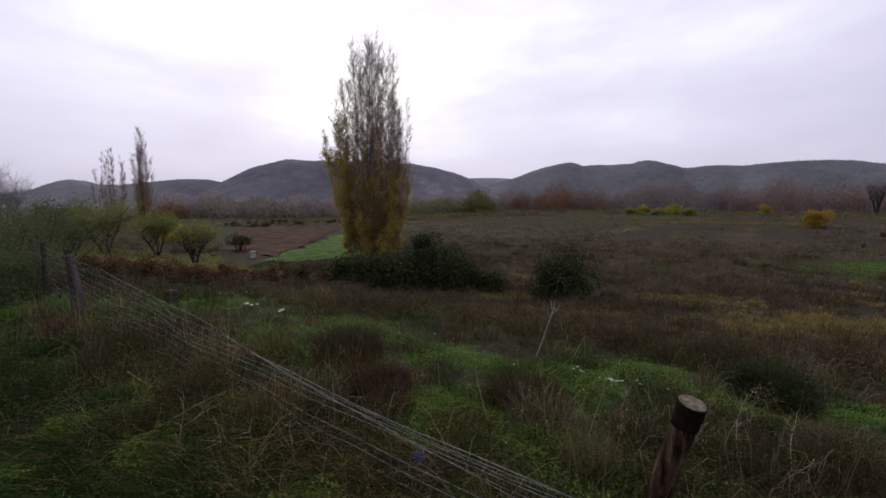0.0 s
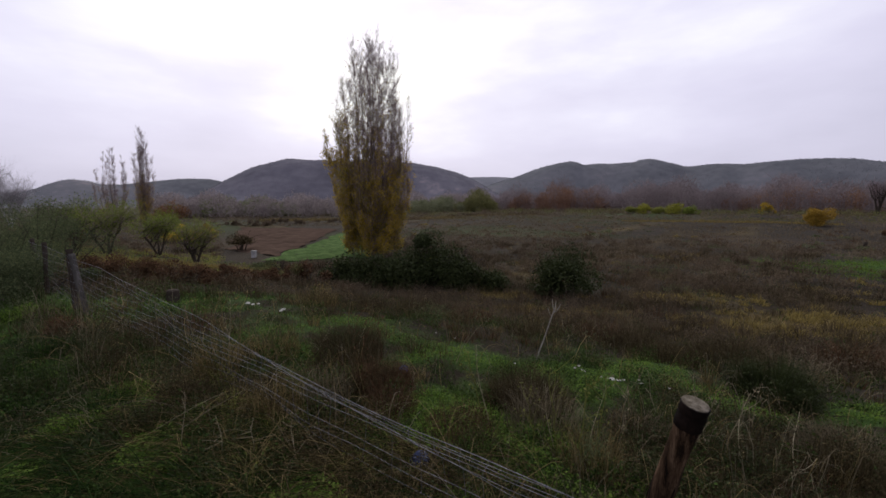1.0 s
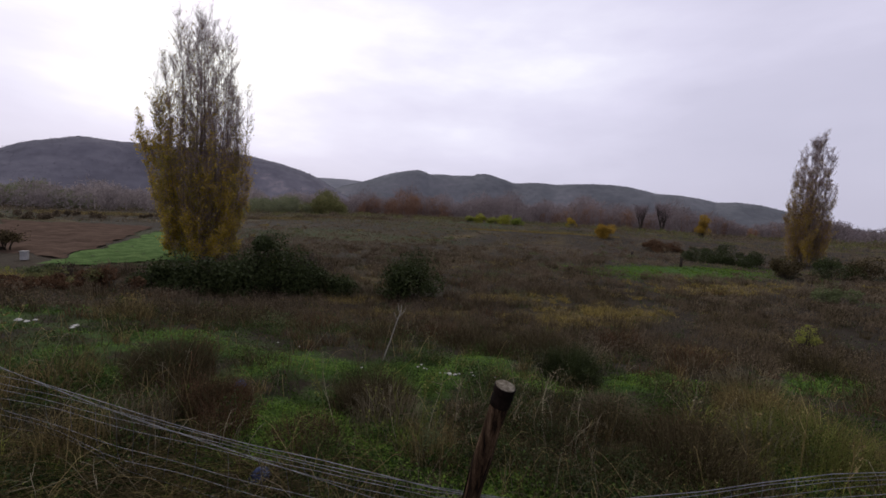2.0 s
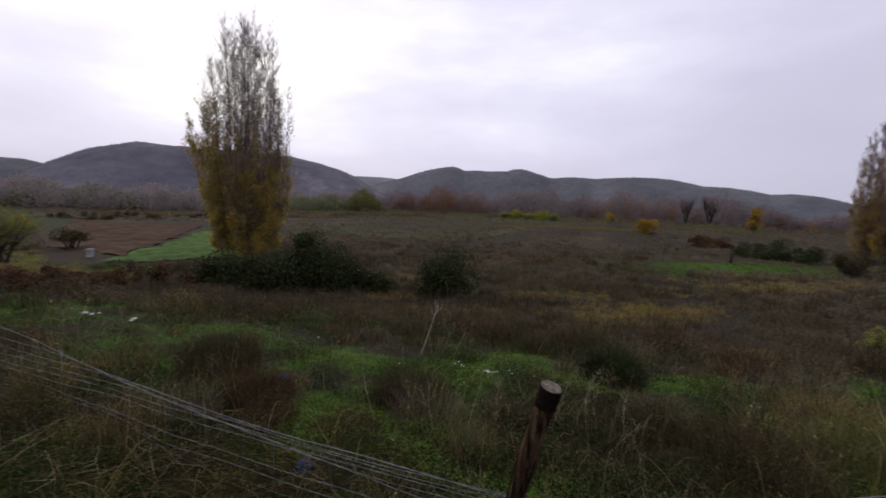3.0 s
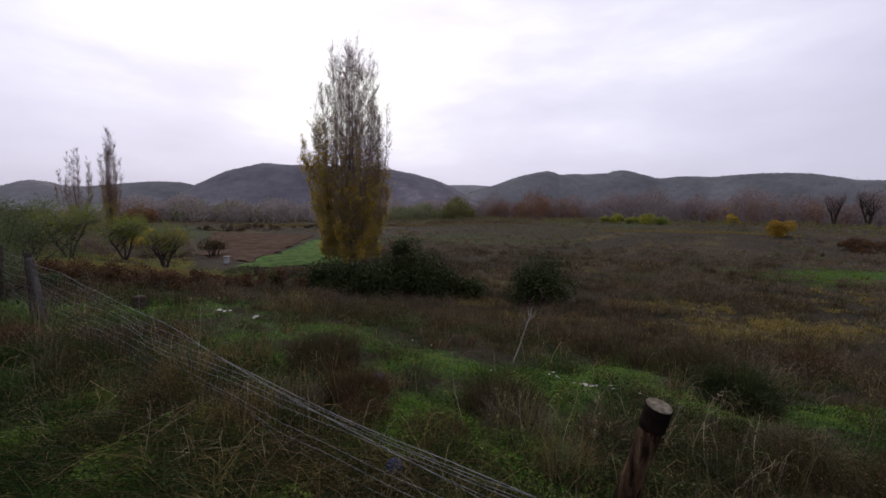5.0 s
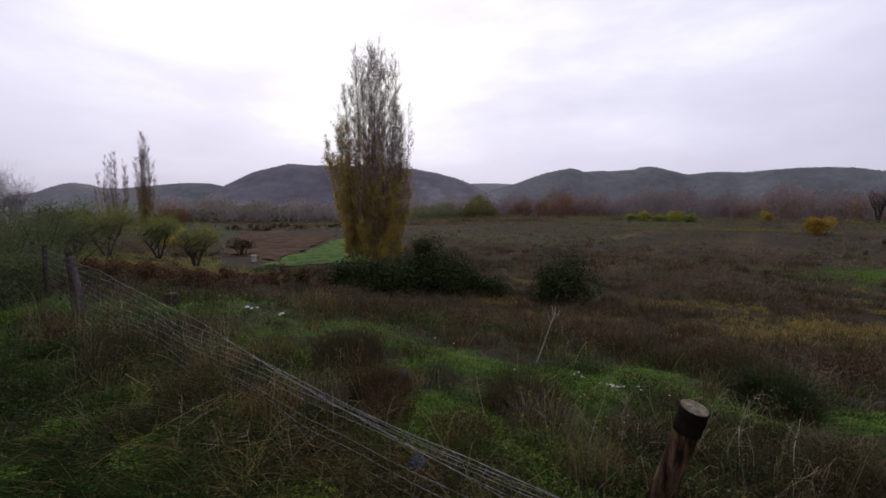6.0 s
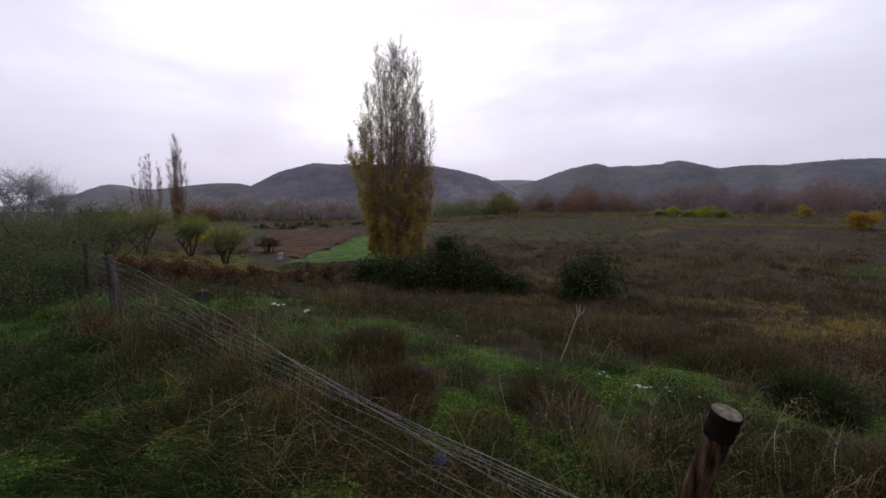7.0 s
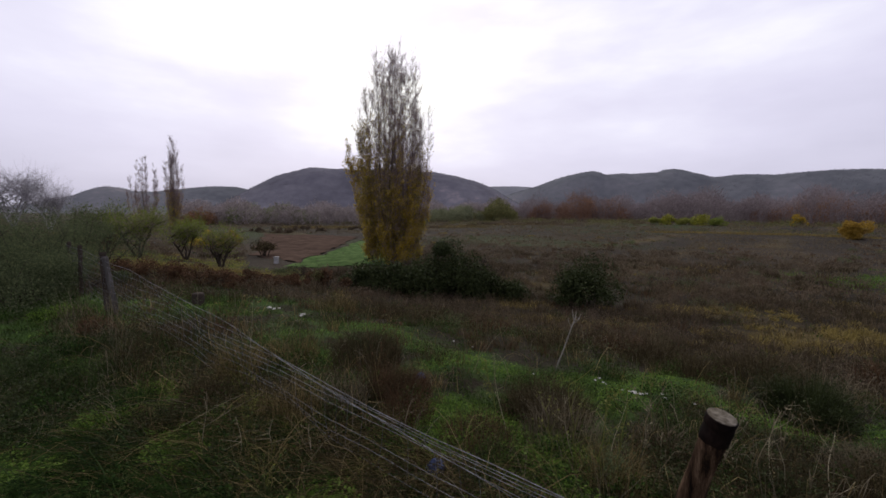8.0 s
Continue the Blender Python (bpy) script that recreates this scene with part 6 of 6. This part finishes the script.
CLUMPS = (
    (-14.1, 4.35, 0.75, 0.5, "leaf_bramble", "weed_brown", "dark bushy weed with small seed heads"),
    (14.4, 3.05, 0.7, 0.42, "weed_brown", "stalk", "tan bushy clump of dry weeds"),
    (9.5, 3.5, 0.6, 0.34, "weed_brown", "weed_brown", "brown bushy clump of dead weeds"),
    (-7.8, 3.25, 0.5, 0.36, "weed_brown", "weed_red", "rust-brown clump of dock stems"),
    (-11.5, 3.7, 0.5, 0.42, "weed_red", "weed_brown", "rusty clump beside the dark weed"),
    (2.0, 2.9, 0.6, 0.26, "weed_brown", "weed_red", "low dark clump of dead weeds"),
    (5.0, 2.55, 0.5, 0.22, "grass_dark", "weed_brown", "low dark green clump of weeds"),
    (38.9, 3.25, 0.6, 0.3, "leaf_bramble", "weed_brown", "dark clump of weeds behind the stake"),
    (46.3, 3.75, 0.55, 0.42, "weed_brown", "weed_brown", "tall brown clump of dead weeds"),
    (33.0, 2.7, 0.5, 0.28, "grass_dark", "weed_brown", "dark green clump close behind the stake"),
    (21.0, 2.6, 0.42, 0.34, "leaf_grey", "straw", "yellow-green leafy weed clump"),
    (26.5, 3.3, 0.5, 0.3, "weed_brown", "stalk", "brown clump with pale stalks"),
    (29.6, 7.1, 0.95, 0.5, "weed_brown", "weed_brown", "dark brown weeds past the green strip"),
    (36.5, 9.0, 1.1, 0.55, "weed_brown", "weed_brown", "dark brown weeds beyond the shrub"),
    (45.8, 11.0, 1.3, 0.65, "weed_brown", "weed_red", "tall brown weeds beside the golden grass"),
    (41.0, 7.6, 1.1, 0.6, "weed_brown", "stalk", "grey-brown weeds behind the shrub"),
    (21.5, 9.2, 1.4, 0.5, "weed_brown", "weed_red", "rusty brown weeds below the dark bush"),
    (13.0, 8.0, 1.2, 0.45, "weed_brown", "weed_brown", "brown weeds behind the dead stem"),
    (3.0, 8.4, 1.3, 0.45, "weed_brown", "weed_red", "dark weeds before the brambles"),
    (-4.5, 8.6, 1.2, 0.45, "weed_brown", "weed_brown", "dark brown weeds before the brambles"),
    (-11.0, 8.4, 1.2, 0.45, "weed_brown", "weed_brown", "brown weeds below the poplar"),
    (-18.0, 8.8, 1.2, 0.42, "weed_brown", "straw", "brown weeds with straw tips"),
    (-43.9, 7.0, 0.5, 0.33, "weed_red", "weed_red", "small rust-brown bush by the fence post"),
    (-23.6, 4.9, 0.75, 0.4, "grass_dark", "straw", "green and straw weeds behind the wire"),
    (-17.0, 3.5, 0.5, 0.36, "weed_brown", "stalk", "brown weeds pressed against the wire"),
    (62.2, 4.2, 0.85, 0.45, "weed_brown", "stalk", "tan heap of dry weeds past the stake"),
    (67.2, 4.7, 0.75, 0.5, "leaf_orchard", "straw", "yellow-green leafy weeds past the stake"),
    (72.5, 4.4, 0.8, 0.5, "weed_brown", "straw", "brown and green weeds past the stake"),
    (53.0, 3.9, 0.6, 0.32, "weed_brown", "weed_red", "dark brown weeds past the stake"),
    (57.2, 3.4, 0.6, 0.3, "weed_brown", "weed_brown", "low brown weeds past the stake"),
    (54.6, 10.4, 1.8, 0.6, "weed_brown", "weed_red", "broad brown weeds in the field"),
    (65.5, 12.5, 1.8, 0.7, "weed_brown", "weed_brown", "tall brown weeds in the field"),
    (60.0, 8.2, 1.3, 0.5, "weed_brown", "stalk", "grey-brown weeds in the field"),
    (-44.9, 6.0, 0.6, 0.26, "verge_grass", "verge_grass", "dark wet tussock on the verge"),
    (-38.4, 5.6, 0.8, 0.34, "verge_grass", "weed_brown", "dark weeds heaped on the verge"),
    (-41.3, 4.2, 0.6, 0.22, "verge_grass", "verge_grass", "dark wet tussock on the verge"),
    (-47.5, 4.9, 0.55, 0.22, "verge_grass", "weed_brown", "dark matted weeds on the verge"),
    (-33.4, 4.0, 0.55, 0.26, "weed_brown", "weed_brown", "brown matted weeds by the fence"),
    (-24.0, 3.4, 0.5, 0.3, "weed_brown", "straw", "straw tussock leaning on the wire"),
    (-30.0, 4.4, 0.45, 0.5, "grass_dark", "straw", "tall straw tussock at the fence"),
    # the next four clumps put the shade of hollows into dark leaf colour
    (-44.5, 5.0, 0.9, 0.3, "leaf_bramble", "verge_grass", "matted weeds coloured dark as a shaded hollow on the verge"),
    (-40.6, 5.3, 0.7, 0.36, "leaf_bramble", "weed_brown", "matted weeds coloured dark as shade beside the fence"),
    (-49.2, 5.5, 0.9, 0.3, "leaf_bramble", "verge_grass", "matted weeds coloured dark as a shaded hollow on the verge"),
    (-38.4, 3.7, 0.5, 0.26, "leaf_bramble", "weed_brown", "matted weeds coloured dark as shade under the wire"),
    (-38.8, 4.5, 0.5, 0.16, "grass_green", "grass_green", "bright green tuft of young grass"),
    (-46.2, 8.7, 0.9, 0.24, "grass_green", "grass_dark", "fresh green grass tuft below the bushes"),
    (-43.9, 3.9, 0.5, 0.14, "grass_green", "grass_dark", "low bright green tuft on the verge"),
)
for row in CLUMPS:
    weed_clump(*row)
for az, r, w, h, mat, stem, label in ((56.5, 3.45, 1.15, 0.42, "weed_brown", "weed_brown", "broad soft heap of dark dead broom weeds"), (49.5, 3.0, 0.7, 0.22, "leaf_bramble", "weed_brown", "low dark heap of leafy weeds"), (46.5, 4.1, 0.9, 0.3, "weed_brown", "stalk", "soft grey-brown heap of dead weeds"),
                                      (66.5, 4.4, 1.3, 0.5, "grass_dark", "weed_lime", "heap of long yellow-green grass"), (61.5, 5.2, 0.9, 0.5, "straw", "straw", "tan heap of bent dry grass"), (12.0, 3.6, 0.95, 0.42, "weed_brown", "weed_brown", "broad soft heap of brown dead weeds"), (-13.5, 4.7, 0.9, 0.5, "leaf_bramble", "weed_brown", "dark bushy heap of weeds below the brambles"),
                                      (-8.5, 3.7, 0.6, 0.3, "weed_brown", "weed_red", "rusty heap of dead dock"), (30.0, 3.6, 0.8, 0.24, "leaf_bramble", "grass_dark", "low dark green heap beside the clover"), (36.0, 7.6, 1.6, 0.6, "weed_mid", "weed_brown", "broad brown heap beyond the shrub"), (26.0, 8.2, 1.6, 0.5, "weed_mid", "weed_brown", "broad brown heap beyond the clover")):
    weed_clump(az, r, w, h, mat, stem, label, 6500)


def tall_weed(place, h, mat, label, seed, lean=(0.1, 0.0), shoots=9):
    """A spindly weed: bent main stalk, side shoots, small leaves."""
    g = np.random.default_rng(seed)
    ob = holder("tall_weed", place, label, "weed", "tall weeds")
    q = np.linspace(0, 1, 7)
    pts = np.c_[lean[0] * h * q ** 1.5, lean[1] * h * q ** 1.5, h * q]
    pts[:, :2] += g.normal(0, 0.012, (7, 2))
    pts[0, 2] = -0.05
    solid("stalk", tube(pts, 0.004 - 0.0025 * q, 5), mat, ob)
    t = g.uniform(0.25, 0.95, shoots)
    s = np.c_[np.interp(t, q, pts[:, 0]), np.interp(t, q, pts[:, 1]), np.interp(t, q, pts[:, 2])]
    a = g.uniform(0, 2 * np.pi, shoots)
    L = h * g.uniform(0.12, 0.35, shoots)
    e = s + np.c_[np.cos(a) * L * 0.7, np.sin(a) * L * 0.7, L * 0.7]
    sp = joined(strands(s, (s + e) / 2 - np.array([0, 0, 0.02]), e, np.full(shoots, 0.0022), np.full(shoots, 0.001), 3, 4), leaves(np.concatenate([e + g.normal(0, 0.015, e.shape) for _ in range(5)]), g.uniform(0.01, 0.026, shoots * 5)))
    solid("spray", sp, mat, ob)["kind"] = "stuff"


for i, (az, r, h, lx, mat) in enumerate(((5.5, 3.2, 0.55, -0.25, "weed_lime"), (16.5, 2.6, 0.6, -0.12, "weed_lime"), (19.5, 2.5, 0.62, 0.05, "weed_lime"), (14.0, 2.4, 0.5, -0.2, "weed_lime"), (21.5, 2.7, 0.55, 0.12, "weed_lime"), (24.5, 2.9, 0.5, 0.1, "stalk"), (33.0, 3.2, 0.45, 0.3, "stalk"), (36.0, 3.3, 0.5, 0.35, "stalk"),
                                         (-29.2, 4.6, 0.85, -0.05, "straw"), (-30.5, 4.3, 0.8, 0.04, "straw"), (-27.8, 4.5, 0.7, 0.1, "straw"), (-13, 4.4, 0.55, 0.1, "weed_red"), (-9, 4.6, 0.5, -0.1, "weed_red"), (-16, 4.6, 0.6, 0.1, "weed_brown"), (-12, 3.9, 0.6, 0.15, "weed_red"), (5, 12.4, 0.9, 0.0, "weed_brown"),
                                         (58, 3.6, 0.5, 0.2, "straw"), (62, 3.5, 0.55, -0.2, "straw"), (66, 3.8, 0.6, 0.1, "straw"), (55, 4.2, 0.55, 0.25, "stalk"), (70, 3.6, 0.55, 0.2, "straw"))):
    tall_weed(foot(az, r), h, mat, {"straw": "spindly yellow-green weed gone to seed", "weed_lime": "spindly yellow-green weed by the stake", "stalk": "pale grey dry weed stalk", "weed_red": "rusty dead weed with small seed heads", "weed_brown": "dark dead weed stalk"}[mat], 40 + i, (lx, 0.05))


def pale_stalk(x, y, dx, dy, up, label, seed, rad=0.0022):
    """One dry stalk, bent a little, with a few short side twigs."""
    g = np.random.default_rng(seed)
    ob = holder("dry_stalk", on_ground(x, y), label, "stalk", "dry stalks")
    q = np.linspace(0, 1, 8)
    pts = np.c_[dx * q, dy * q, up * q] + np.c_[0.03 * np.sin(q * 4 + seed) * q, 0.02 * np.cos(q * 5 + seed) * q, np.zeros(8)]
    pts[0, 2] = -0.04
    solid("stalk", tube(pts, rad * (1 - 0.6 * q), 5), "stalk_pale", ob)
    for i in range(4):
        b = pts[int(g.integers(3, 7))]
        d = np.array([g.normal(0, 0.05), g.normal(0, 0.05), g.uniform(0.0, 0.07)])
        solid("side_twig", tube([b, b + d * 0.6, b + d], [rad * 0.6, rad * 0.45, rad * 0.25], 4), "stalk_pale", ob)


# upright and leaning dry stalks before the wire, then past the stake
for i, (x, y, dx, dy, up) in enumerate(((-1.75, 2.55, 0.02, 0.03, 0.42), (-1.45, 2.5, -0.03, 0.02, 0.3), (-1.28, 2.55, 0.02, 0.0, 0.22), (-0.98, 2.5, 0.0, 0.02, 0.26), (-2.2, 2.75, 0.55, 0.15, 0.28), (-2.0, 2.6, 0.5, 0.3, 0.3), (-3.3, 2.95, 0.35, 0.2, 0.2), (-2.25, 4.05, 0.08, 0.0, 0.75), (-2.15, 3.95, -0.04, 0.05, 0.6), (-1.5, 4.4, 0.25, 0.1, 0.35), (-0.95, 4.2, 0.1, 0.1, 0.4),
                                     (2.0, 2.6, 0.22, 0.3, 0.35), (2.3, 2.5, 0.3, 0.4, 0.3), (1.95, 2.3, 0.45, 0.2, 0.14), (3.6, 2.4, -0.1, 0.3, 0.3), (4.0, 2.6, 0.3, -0.1, 0.28), (2.2, 3.4, 0.05, 0.1, 0.4), (0.35, 2.9, -0.12, 0.15, 0.62), (0.75, 2.6, -0.1, 0.05, 0.45), (0.95, 2.55, 0.12, 0.1, 0.5))):
    pale_stalk(x, y, dx, dy, up, "thin bleached dry stalk with short side twigs", 300 + i)
